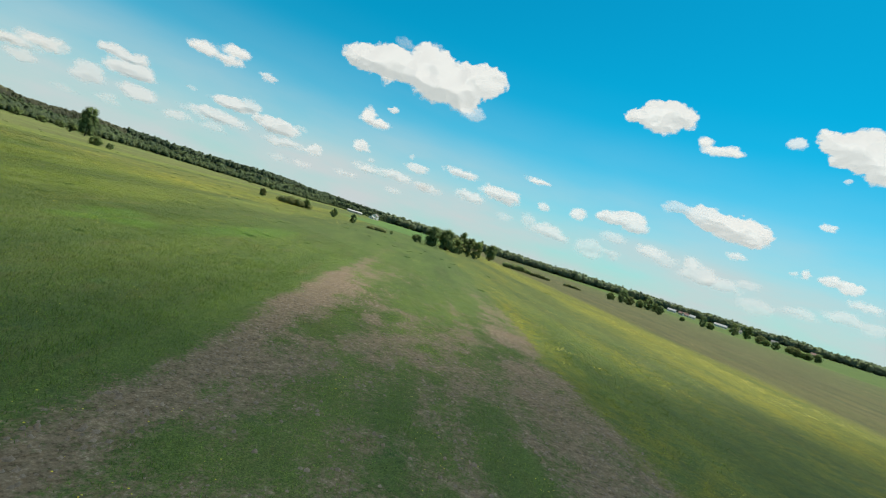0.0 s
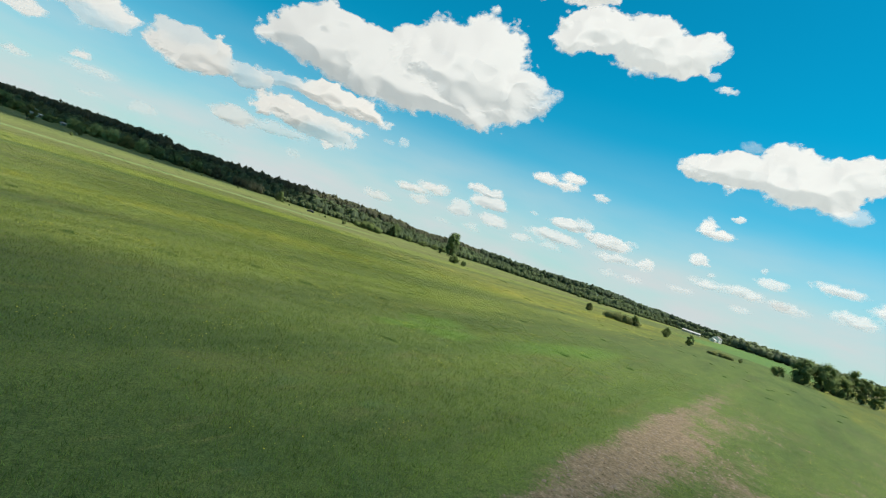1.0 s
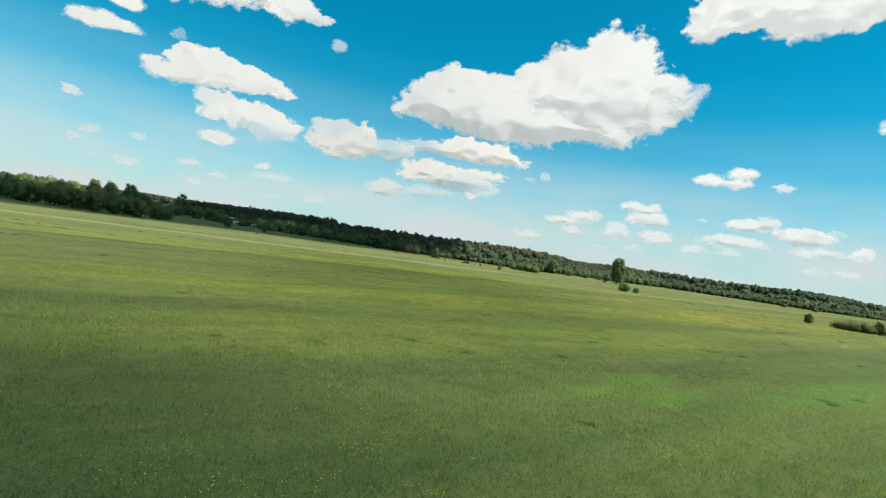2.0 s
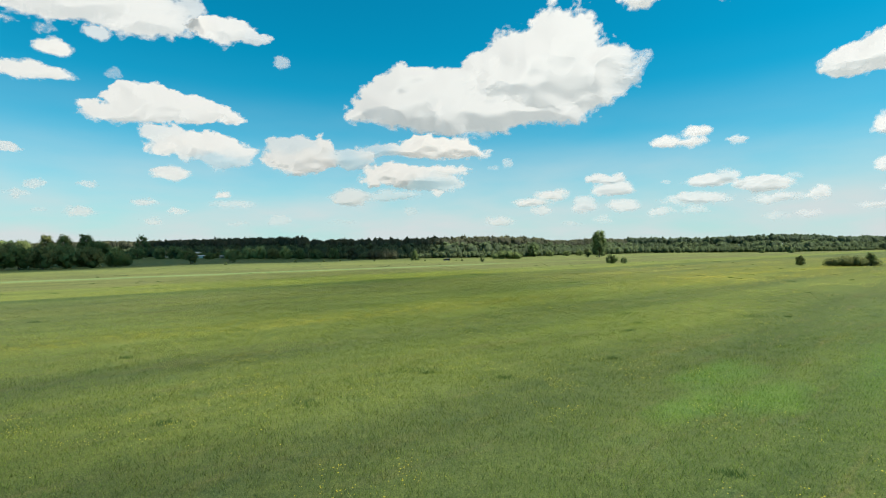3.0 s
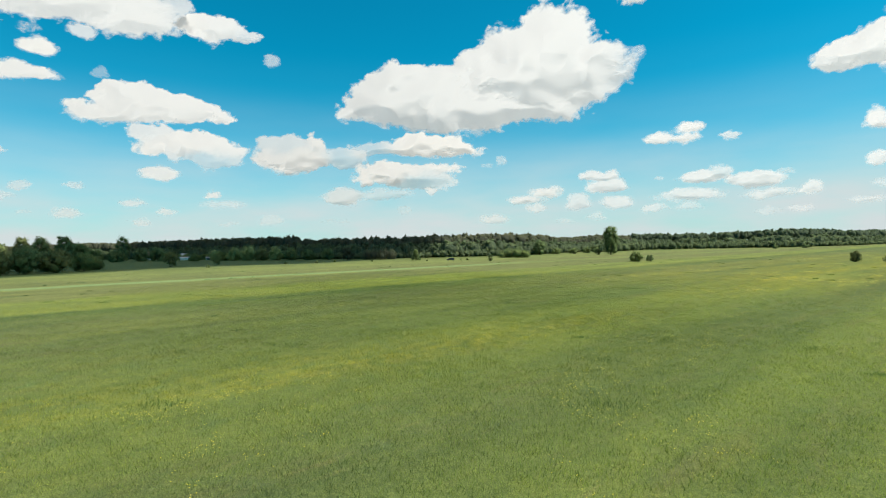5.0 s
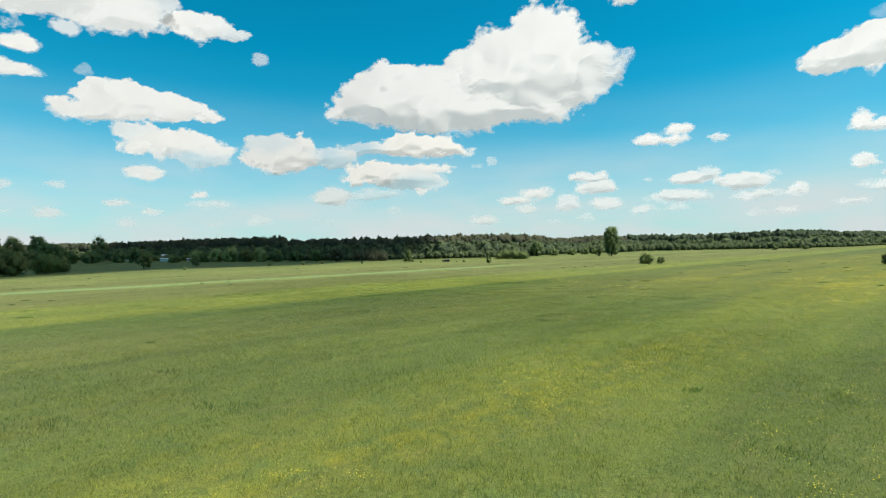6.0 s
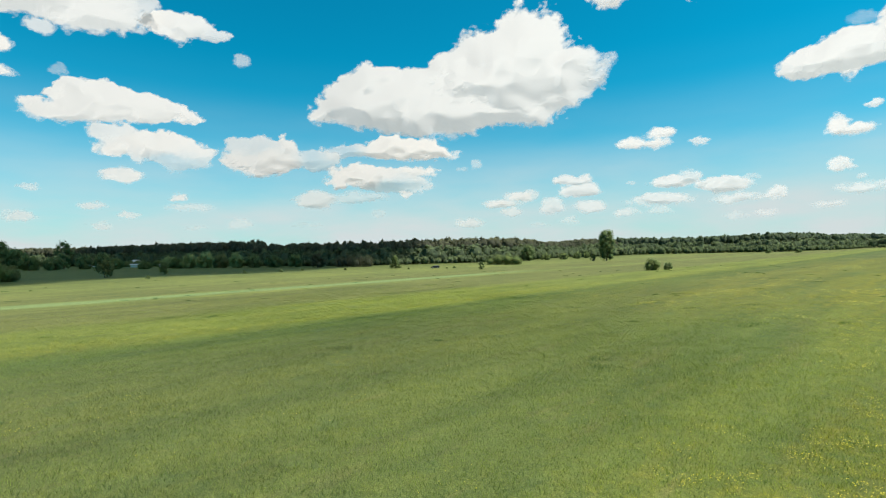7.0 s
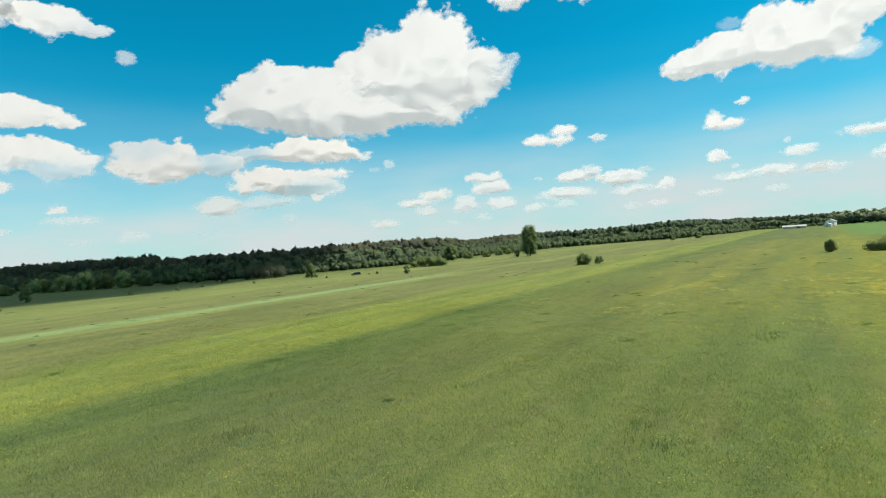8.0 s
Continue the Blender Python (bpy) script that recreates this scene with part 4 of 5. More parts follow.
def bush_row(name, points, height, width, leaf, label, seed, count=2600, size=0.5):
    """A hedge-like run of bushes grown together, along a line of points."""
    g = np.random.default_rng(seed)
    x0, y0 = points[0]
    thing = empty(name, pose(x0, y0, -0.02), label, "hedge")
    a, b = Vector((0, 0, 0)), Vector((points[1][0] - x0, points[1][1] - y0, 0))
    n = max(5, int(b.length / (width * 0.28)))
    blobs, bm = [], bmesh.new()
    for i in range(n + 1):
        f = i / n
        c = a.lerp(b, f)
        rise = (0.62 + 0.38 * math.sin(math.pi * (0.12 + 0.76 * f))) * (0.8 + 0.4 * g.random())
        blobs.append((c.x + width * 0.15 * g.normal(), c.y + width * 0.15 * g.normal(), height * rise * 0.45, width * 0.42, width * 0.42, height * rise * 0.56))
        for k in range(3):
            add_limb(bm, (c.x, c.y, -0.05), (c.x + g.normal() * width * 0.25, c.y + g.normal() * width * 0.25, height * rise * 0.8), 0.07, 0.015, 5)
    tagged(part("stems", bm, BARK, thing), kind="stuff")
    insides = [core(b[0], b[1], b[2], b[3] * 0.62, b[4] * 0.62, b[5] * 0.66) for b in blobs]
    V, Fq, ways = joined(insides + [leaf_quads(blobs, int(count * 1.7), size * 0.8, seed + 3, 0.75, 0.8)])
    me = mesh_from("foliage", V, Fq)
    outward(me, ways)
    me.materials.append(leaf)
    ob = new("foliage", me)
    ob.parent = thing
    return thing


# lone tree and the bushes out on the meadow
tree("tree", 142.5, 359.5, 20.6, 6.0, 0.9, LEAF, "tall lone broadleaf tree with dense dark green crown", "tree", 11, 5200, 0.6, 38, 0.42, 0.45)
tree("bush", 134.5, 362.5, 4.6, 2.4, 0.3, OLIVE, "sparse low bush beside the lone tree", "bush", 12, 420, 0.4, 8, 0.06, stems=3)
tree("bush", 98.6, 231.0, 4.0, 3.3, 0.1, BUSH, "broad green bush standing in the open meadow", "bush", 13, 1300, 0.38, 12, 0.08, stems=4)
tree("bush", 104.4, 229.6, 2.9, 1.8, 0.1, LEAF, "small dark green bush beside a broader one", "bush", 14, 700, 0.32, 7, 0.06, stems=3)
tree("bush", 155.0, 182.6, 4.0, 2.0, 0.1, OLIVE, "rounded upright olive green bush in the meadow", "bush", 15, 1000, 0.36, 9, 0.07, stems=4)
bush_row("hedge", [(158.5, 172.8), (173.5, 171.0)], 3.8, 5.0, OLIVE, "long low willow thicket in the yellow meadow", 16, 3200, 0.42)
tree("bush", 174.4, 172.0, 5.2, 2.3, 0.2, BUSH, "taller green bush at the end of a thicket", "bush", 17, 1100, 0.4, 10, 0.1, stems=3)
tree("bush", 184.0, 161.0, 4.6, 2.2, 0.2, BUSH, "rounded young tree in the yellow flowering meadow", "bush", 18, 900, 0.4, 9, 0.1)
tree("bush", 191.0, 153.5, 4.8, 2.0, 0.2, LEAF, "dark green young tree in the meadow", "bush", 19, 900, 0.4, 9, 0.1)
bush_row("hedge", [(190.0, 141.0), (206.0, 143.0)], 1.9, 3.0, OLIVE, "low scrubby olive hedge at the field edge", 20, 1400, 0.36)
tree("bush", 211.0, 142.5, 2.1, 1.1, 0.1, BUSH, "tiny bush at the end of a low hedge", "bush", 21, 320, 0.3, 6, 0.05, stems=2)

# grove on the strip's far end
GROVE = "trees of the small grove"
tree("bush", 222.0, 133.0, 4.2, 3.4, 0.1, BUSH, "low bush at the edge of the grove", "bush", 31, 900, 0.45, 9, 0.08, stems=3)
tree("tree", 231.0, 129.0, 11.5, 5.6, 0.2, LEAF, "wide dense green tree of the grove", "tree", 32, 2000, 0.65, 18, 0.3, stems=2, group=GROVE)
tree("tree", 238.5, 124.5, 12.0, 5.8, 0.2, LEAF, "wide dense green tree of the grove", "tree", 33, 2000, 0.65, 18, 0.3, stems=2, group=GROVE)
tree("tree", 244.0, 121.5, 9.0, 4.8, 0.1, WILLOW, "pale green tree leaning out of the grove", "tree", 34, 1500, 0.6, 14, 0.22, stems=2, group=GROVE)
tree("tree", 249.5, 120.5, 13.6, 3.7, 0.2, BUSH, "slender upright tree of the grove", "tree", 35, 1300, 0.6, 16, 0.25, group=GROVE)
tree("tree", 253.0, 117.0, 12.2, 3.6, 0.2, WILLOW, "slender pale tree of the grove", "tree", 36, 1200, 0.6, 16, 0.22, group=GROVE)
tree("tree", 256.0, 113.5, 11.0, 3.8, 0.2, BUSH, "slender upright tree of the grove", "tree", 37, 1300, 0.6, 14, 0.22, group=GROVE)
tree("tree", 272.0, 120.5, 13.0, 2.2, 1.2, WILLOW, "thin pale poplar standing apart from the grove", "tree", 38, 900, 0.55, 14, 0.2, group=GROVE)
tree("tree", 330.0, 142.0, 12.0, 5.6, 1.2, WILLOW, "round pale green willow beyond the grove", "tree", 39, 1600, 0.7, 16, 0.3, group=GROVE)
bush_row("hedge", [(310.0, 119.0), (318.0, 104.0)], 4.0, 6.0, WILLOW, "overgrown green hedge along the field edge", 40, 2000, 0.5)
bush_row("hedge", [(306.0, 97.0), (311.0, 86.0)], 2.4, 4.0, OLIVE, "low ragged hedge along the field edge", 41, 1200, 0.45)
bush_row("hedge", [(322.0, 78.0), (326.0, 70.0)], 2.1, 3.4, OLIVE, "low brownish scrub on the brown strip", 42, 900, 0.4)

# trees along the far right fields
FAR = "trees along the far field"
for i, (x, y, h, r, leaf) in enumerate((
        (350, 55, 5.0, 4.0, BUSH), (358, 49, 10.0, 5.4, LEAF), (372, 47, 6.5, 5.0, OLIVE), (396, 44, 5.5, 4.5, BUSH), (405, 39.5, 9.8, 5.6, WILLOW),
        (420, 37, 6.5, 4.5, BUSH), (360, 24, 6.6, 3.4, LEAF), (400, 14, 3.2, 2.4, BUSH), (428, 3, 9.2, 3.9, LEAF), (436, -2, 5.0, 4.2, BUSH),
        (506, -16, 11.5, 6.6, WILLOW), (520, -26, 12.4, 6.2, BUSH), (498, -36, 7.0, 6.0, OLIVE), (480, -40, 5.6, 4.4, BUSH), (455, -46, 6.2, 4.0, LEAF),
        (500, -58, 5.6, 7.0, OLIVE), (470, -62, 4.8, 6.0, BUSH), (432, -58, 6.8, 3.6, OLIVE), (452, -66, 5.0, 5.0, BUSH), (474, -74, 7.0, 4.2, LEAF))):
    tree("tree", x, y, h * 0.95, r * 0.85, 0.3, leaf, "bushy green tree on the far field edge", "tree", 50 + i, 1200, 0.5, 14, 0.2, stems=2, group=FAR)

# bushes near the parked car and before the wood
tree("bush", 5.4, 319.0, 6.8, 3.3, 0.2, BUSH, "cone-shaped light green young tree near the car", "bush", 81, 2600, 0.36, 18, 0.1, top=2.0)
tree("bush", 43.2, 279.0, 3.6, 1.7, 0.1, LEAF, "small round dark green bush on the meadow", "bush", 82, 700, 0.34, 8, 0.07, stems=3)
bush_row("hedge", [(61.5, 337.0), (76.0, 333.0)], 6.0, 8.5, BUSH, "dome-shaped pale willow thicket on the meadow", 83, 3000, 0.5)
tree("tree", 104.5, 405.0, 11.0, 6.0, 0.8, LEAF, "rounded green tree in front of the wood", "tree", 84, 1600, 0.7, 16, 0.3)
for x, y, h, r in ((120, 412, 4.6, 4.5), (136, 418, 4.4, 4.2), (152, 430, 5.0, 4.0), (165, 442, 4.2, 3.8)):
    tree("bush", x, y, h, r, 0.1, BUSH, "round bush at the foot of the wood", "bush", int(85 + h * r), 600, 0.6, 9, 0.1, stems=3, group="bushes before the wood")
for x, y, h, r in ((341.5, 457.6, 3.4, 3.2), (374.2, 460.7, 3.0, 3.6)):
    tree("bush", x, y, h, r, 0.1, LEAF, "lone round bush far out on the meadow", "bush", int(88 + h * r), 400, 0.6, 7, 0.08, stems=3)
for x, y, h in ((11.5, 303, 0.9), (34, 300, 1.1), (-20, 311, 1.2), (-42, 318, 1.4), (-95, 268, 1.5), (-66, 300, 1.7), (-50, 305, 1.4), (30.5, 302, 0.6)):
    tree("bush", x, y, h, h * 0.75, 0.05, BUSH, "knee-high weedy shrub on the meadow", "bush", int(200 + x), 160, 0.28, 5, 0.04, stems=2, group="small shrubs")

# shaded side: copse, single trees and thickets before the left wood
COPSE = "trees of the left copse"
for i, (x, y, h, r, base, leaf) in enumerate((
        (-190, 229, 9.4, 5.6, 1.4, WILLOW), (-180, 230, 9.2, 5.6, 1.4, OLIVE), (-171, 230, 9.2, 5.6, 1.5, BUSH), (-161, 230, 9.5, 5.6, 1.5, OLIVE),
        (-156, 237, 9.8, 5.4, 1.5, LEAF), (-149, 244, 8.5, 5.4, 1.3, OLIVE), (-146, 259, 6.6, 5.0, 1.0, BUSH), (-152, 277, 5.6, 4.2, 0.8, OLIVE),
        (-200, 234, 9.6, 6.0, 1.2, WILLOW), (-178, 252, 8.5, 6.0, 1.0, LEAF), (-164, 262, 8.0, 5.5, 1.0, WILLOW), (-212, 243, 10.5, 6.5, 1.2, OLIVE))):
    tree("tree", x, y, h, r * 1.2, base, leaf, "broad spreading tree of a shaded copse", "tree", 100 + i, 2300, 0.7, 18, 0.2, stems=3, group=COPSE)
for i, (x, y, h, r, leaf) in enumerate((
        (-343, 557, 27, 9, LEAF), (-366, 560, 25.5, 10, WILLOW), (-386, 562, 26, 9, OLIVE), (-408, 560, 20, 11, WILLOW), (-436, 565, 20, 12, WILLOW),
        (-468, 570, 20, 12, OLIVE), (-325, 545, 18, 10, LEAF), (-310, 530, 16, 9, LEAF), (-350, 520, 14, 10, WILLOW), (-392, 520, 15, 11, OLIVE),
        (-432, 520, 15, 11, BUSH), (-475, 515, 15, 12, WILLOW))):
    tree("tree", x, y, h, r, 0.6, leaf, "tall broad tree behind the shaded copse", "tree", 160 + i, 2000, 1.3, 18, 0.4, stems=2, group="tall trees behind the copse")
tree("tree", -124, 295.5, 7.8, 4.6, 1.4, OLIVE, "sparse spreading tree on the shaded meadow", "tree", 115, 900, 0.5, 13, 0.16, stems=3)
tree("tree", -108, 316.0, 6.4, 3.0, 0.9, WILLOW, "young light green tree on the shaded meadow", "tree", 116, 800, 0.45, 10, 0.12)
tree("tree", -38.8, 358, 8.6, 5.2, 0.6, TWIG, "dark half-bare shrub tree at the wood's edge", "tree", 117, 1500, 0.42, 14, 0.14, stems=5)
bush_row("hedge", [(-27, 366), (-8, 360)], 7.2, 7.5, PINE, "dense dark thicket at the edge of the wood", 118, 2600, 0.6)
# four willows here wear the lightened leaf colour in place of sun
for i, (x, y, h, r, leaf) in enumerate((
        (-248, 486, 22.5, 8.0, LEAF), (-225, 470, 10, 8.5, LEAF), (-208, 462, 11, 8.0, LEAF), (-192, 448, 7, 6.0, BUSH), (-238, 455, 9.5, 8.0, LEAF),
        (-258, 462, 10, 8.5, BUSH), (-152, 440, 8, 6.5, LIT_WILLOW), (-132, 420, 9.6, 7.0, LIT_WILLOW), (-120, 416, 10.5, 7.4, LIT_WILLOW), (-108, 410, 8.4, 7.0, OLIVE),
        (-96, 402, 9.0, 6.4, LIT_WILLOW), (-142, 425, 6.5, 6.0, BUSH), (-84, 398, 8.0, 6.0, LEAF), (-70, 392, 7.2, 6.2, LEAF), (-56, 388, 7.8, 6.0, LEAF),
        (-278, 452, 11, 8.0, OLIVE), (-296, 440, 10.5, 8.5, LEAF), (-318, 430, 11.5, 9.0, WILLOW), (-165, 430, 4.5, 5.5, BUSH), (-203, 508, 4.2, 5.5, BUSH), (-214, 516, 4.0, 5.0, WILLOW), (-184, 500, 4.5, 5.0, BUSH), (-228, 520, 6.0, 6.0, LEAF))):
    tree("tree", x, y, h, r, 0.4, leaf, "round bushy tree before the shaded wood", "tree", 130 + i, 1300, 0.8, 15, 0.25, stems=2, group="bushy trees before the wood")


# ---- woods ----
def wood(name, line, rows, spacing, low, high, kinds, leaf, label, seed, count=120, size=1.7, depth=7.0, trunks=0.0):
    """A far wood: many trees joined, in rows behind a line of points."""
    g = np.random.default_rng(seed)
    forms = []
    for k in range(6):
        ways = [i * 2.4 + k for i in range(7)]
        if kinds == "pine":              # a rounded crown high on the stem
            blobs = [(0.0, 0.0, 0.70, 0.20, 0.20, 0.26)]
            blobs += [(0.11 * math.cos(a), 0.11 * math.sin(a), 0.60 + 0.05 * i, 0.095, 0.095, 0.09) for i, a in enumerate(ways)]
        else:                            # a full crown almost to the ground
            blobs = [(0.0, 0.0, 0.46, 0.31, 0.31, 0.46)]
            blobs += [(0.19 * math.cos(a), 0.19 * math.sin(a), 0.30 + 0.095 * i, 0.13, 0.13, 0.12) for i, a in enumerate(ways)]
        blobs = [(b[0] + 0.03 * g.normal(), b[1] + 0.03 * g.normal(), b[2] + 0.02 * g.normal(), b[3], b[4], b[5]) for b in blobs]
        insides = [core(b[0], b[1], b[2], b[3] * 0.9, b[4] * 0.9, b[5] * 0.92, 8, 5) for b in blobs[:1]]
        insides += [core(b[0], b[1], b[2], b[3] * 0.75, b[4] * 0.75, b[5] * 0.75, 5, 3) for b in blobs[1:]]
        forms.append(joined(insides + [leaf_quads(blobs, count, size / (0.5 * (low + high)), seed + 10 + k, 0.85, 0.4)]))
    V, F, TV, TF, T, W, n, tn = [], [], [], [], [], [], 0, 0
    pts = [Vector((*p, 0)) for p in line]
    for a, b in zip(pts, pts[1:]):
        along = (b - a)
        side = Vector((-along.y, along.x, 0)).normalized()
        m = max(1, int(along.length / spacing))
        for r in range(rows):
            for i in range(m):
                f = (i + g.random()) / m
                p = a + along * f + side * (r * depth + depth * 0.8 * (g.random() - 0.5))
                h = (low + (high - low) * g.random()) * (1 + 0.05 * math.sin(p.x * 0.031) + 0.05 * math.sin(p.y * 0.047))
                wide = h * (0.85 + 0.55 * g.random()) * (1.25 if kinds == "broad" else 1.0)
                fv, ff, fw = forms[int(g.integers(6))]
                t = g.random() * 6.283
                rot = np.array([[math.cos(t), math.sin(t), 0], [-math.sin(t), math.cos(t), 0], [0, 0, 1]])
                V.append((fv @ rot) * (wide, wide, h) + (p.x, p.y, 0))
                W.append(fw @ rot)
                F.append(ff + n)
                T.append(np.full(len(fv), g.random()))
                n += len(fv)
                if trunks and r < 3:
                    w = 0.22
                    base = np.array([(-w, -w, 0), (w, -w, 0), (0, w, 0), (0, 0, h * 0.8)]) + (p.x, p.y, 0)
                    TV.append(base)
                    TF.append(np.array([(0, 1, 3), (1, 2, 3), (2, 0, 3)]) + tn)
                    tn += 4
    me = mesh_from(name, np.concatenate(V), np.concatenate(F))
    attribute(me, "tone", np.concatenate(T))
    outward(me, np.concatenate(W))
    me.materials.append(leaf)
    tagged(new(name, me), label, "wood", kind="stuff")
    if TV:
        me = mesh_from("pine_trunks", np.concatenate(TV), np.concatenate(TF))
        me.materials.append(PINE_BARK)
        tagged(new("pine_trunks", me), "reddish trunks of the pine wood", "wood", kind="stuff")


LEFT = [(-560, 760), (-400, 640), (-255, 560), (-95, 440)]
MAIN = [(-95, 440), (-40, 392), (20, 382), (88, 396), (165, 492), (262, 580), (350, 560), (434, 532), (520, 560), (640, 640), (720, 560)]


def behind(line, k):
    return [(x * k, y * k) for x, y in line]


wood("pine_wood", behind(LEFT, 1.05), 3, 3.2, 17.5, 20.8, "pine", PINE, "dark pine wood behind the shaded meadow", 307, 110, 0.8, 5.0, 1.0)
wood("mixed_wood", behind(LEFT, 1.025), 2, 3.8, 8.0, 14.0, "broad", BIRCH, "shaded broadleaf wood edge in front of dark pines", 308, 150, 0.8, 4.5)
wood("pine_wood", behind(MAIN[:6], 1.05), 3, 2.8, 14.2, 17.2, "pine", PINE, "dark pine wood behind the meadow with crowded crowns", 301, 120, 0.62, 5.0, 1.0)
wood("mixed_wood", behind(MAIN[:6], 1.03), 2, 3.0, 7.0, 13.5, "broad", BIRCH, "green broadleaf wood edge in front of dark pines", 302, 180, 0.65, 4.0)
wood("pine_wood", behind(MAIN[5:], 1.05), 3, 3.6, 16.6, 20.2, "pine", SPRUCE, "distant dark pine wood along the meadow", 311, 70, 0.95, 6.0)
wood("mixed_wood", behind(MAIN[5:], 1.03), 2, 4.2, 8.0, 14.0, "broad", BIRCH, "distant broadleaf trees in front of dark pines", 312, 100, 0.95, 5.0)
wood("scrub", MAIN, 2, 4.0, 2.5, 6.0, "broad", SCRUB, "low green scrub along the foot of the wood", 303, 80, 0.55, 3.5)
wood("alder_scrub", [(180, 470), (250, 532), (345, 525), (420, 505)], 3, 4.2, 4.5, 8.5, "broad", SCRUB, "pale alder scrub before the wood", 304, 110, 0.85, 5.0)
EAST = [(720, 560), (860, 520), (960, 400), (1040, 280), (1140, 150), (1230, 0), (1280, -200), (1290, -520)]
# eastern wood takes the leaf colour with haze painted in
wood("far_wood", EAST, 3, 6.0, 15, 20, "broad", HAZY, "far green wood on the horizon, haze put into its leaf colour", 305, 40, 2.2, 10.0)
wood("far_wood", [(-560, 760), (-760, 700), (-900, 420), (-950, 100)], 3, 9.0, 20, 24, "broad", BIRCH, "far green wood on the horizon", 306, 40, 3.0, 10.0)


# ---- houses ----
def gable_roof(x0, x1, y0, y1, z0, rise, over=0.5, thick=0.18):
    """Two roof slopes with thickness, the ridge along x."""
    bm = bmesh.new()
    ym = (y0 + y1) / 2
    outline = [(y0 - over, z0 - rise * over / (ym - y0)), (ym, z0 + rise), (y1 + over, z0 - rise * over / (ym - y0)),
               (y1 + over, z0 - rise * over / (ym - y0) + thick), (ym, z0 + rise + thick), (y0 - over, z0 - rise * over / (ym - y0) + thick)]
    a = [bm.verts.new((x0 - over, y, z)) for y, z in outline]
    b = [bm.verts.new((x1 + over, y, z)) for y, z in outline]
    bm.faces.new((a[0], a[1], a[4], a[5]))
    bm.faces.new((a[1], a[2], a[3], a[4]))
    bm.faces.new((b[5], b[4], b[1], b[0]))
    bm.faces.new((b[4], b[3], b[2], b[1]))
    for i in range(6):
        j = (i + 1) % 6
        bm.faces.new((a[j], a[i], b[i], b[j]))
    bmesh.ops.recalc_face_normals(bm, faces=bm.faces)
    return bm


def gabled_walls(x0, x1, y0, y1, z1, rise):
    bm = bmesh.new()
    ym = (y0 + y1) / 2
    outline = [(y0, 0), (y1, 0), (y1, z1), (ym, z1 + rise), (y0, z1)]
    a = [bm.verts.new((x0, y, z)) for y, z in outline]
    b = [bm.verts.new((x1, y, z)) for y, z in outline]
    bm.faces.new(a)
    bm.faces.new(b[::-1])
    for i in range(5):
        j = (i + 1) % 5
        bm.faces.new((a[i], b[i], b[j], a[j]))
    bmesh.ops.recalc_face_normals(bm, faces=bm.faces)
    return bm


def add_window(house, x, y, z, w, h, facing):
    """A window on a wall that faces -y ("front") or +x / -x ("end"): frame, pane, sill."""
    m = pose(x, y, z) if facing == "front" else pose(x, y, z, 0, 0, 90)
    bm = bmesh.new()
    for x0, x1, z0, z1 in ((-w / 2, w / 2, -h / 2, -h / 2 + 0.1), (-w / 2, w / 2, h / 2 - 0.1, h / 2), (-w / 2, -w / 2 + 0.1, -h / 2, h / 2),
                           (w / 2 - 0.1, w / 2, -h / 2, h / 2), (-0.04, 0.04, -h / 2, h / 2)):
        add_box(bm, x0, x1, -0.07, 0.07, z0, z1)
    frame_ob = part("window", bm, PLASTER, house, "white framed window")
    frame_ob.matrix_local = m
    part("pane", box(-w / 2 + 0.05, w / 2 - 0.05, -0.03, 0.03, -h / 2 + 0.05, h / 2 - 0.05), GLASS, frame_ob, "dark window glass")
    part("sill", box(-w / 2 - 0.1, w / 2 + 0.1, -0.16, 0.1, -h / 2 - 0.08, -h / 2 - 0.003), SLATE, frame_ob)


def house(x, y, turn, length, width, eaves, rise, wall, roof, label, storeys=1, chimney=True, category="house"):
    thing = empty("house", pose(x, y, 0, 0, 0, turn), label, category)
    hx, hy = length / 2, width / 2
    part("wall", gabled_walls(-hx, hx, -hy, hy, eaves, rise), wall, thing)
    part("roof", gable_roof(-hx, hx, -hy, hy, eaves + 0.02, rise), roof, thing, "sloping sheet roof")
    n = max(2, int(length / 3.2))
    for s in range(storeys):
        z = 1.6 + 2.8 * s
        for i in range(n):
            if s == 0 and i == n // 2:
                continue
            add_window(thing, -hx + length * (i + 0.5) / n, -hy - 0.02, z, 1.1, 1.3, "front")
        for side in (-1, 1):
            add_window(thing, side * (hx + 0.02), 0, z, 1.1, 1.3, "end")
    door = part("door", box(-0.5, 0.5, -0.05, 0.05, 0, 2.05, 0.01), WOOD, thing, "weathered wooden door")
    door.matrix_local = pose(-hx + length * (n // 2 + 0.5) / n, -hy - 0.03, 0.02)
    part("handle", box(0.32, 0.44, -0.11, -0.05, 0.98, 1.04), CHROME, door)
    if chimney:
        part("chimney", box(hx * 0.3, hx * 0.3 + 0.7, -0.3, 0.4, eaves + rise * 0.6, eaves + rise + 0.9, 0.03), TILE, thing, "brick chimney")
    return thing


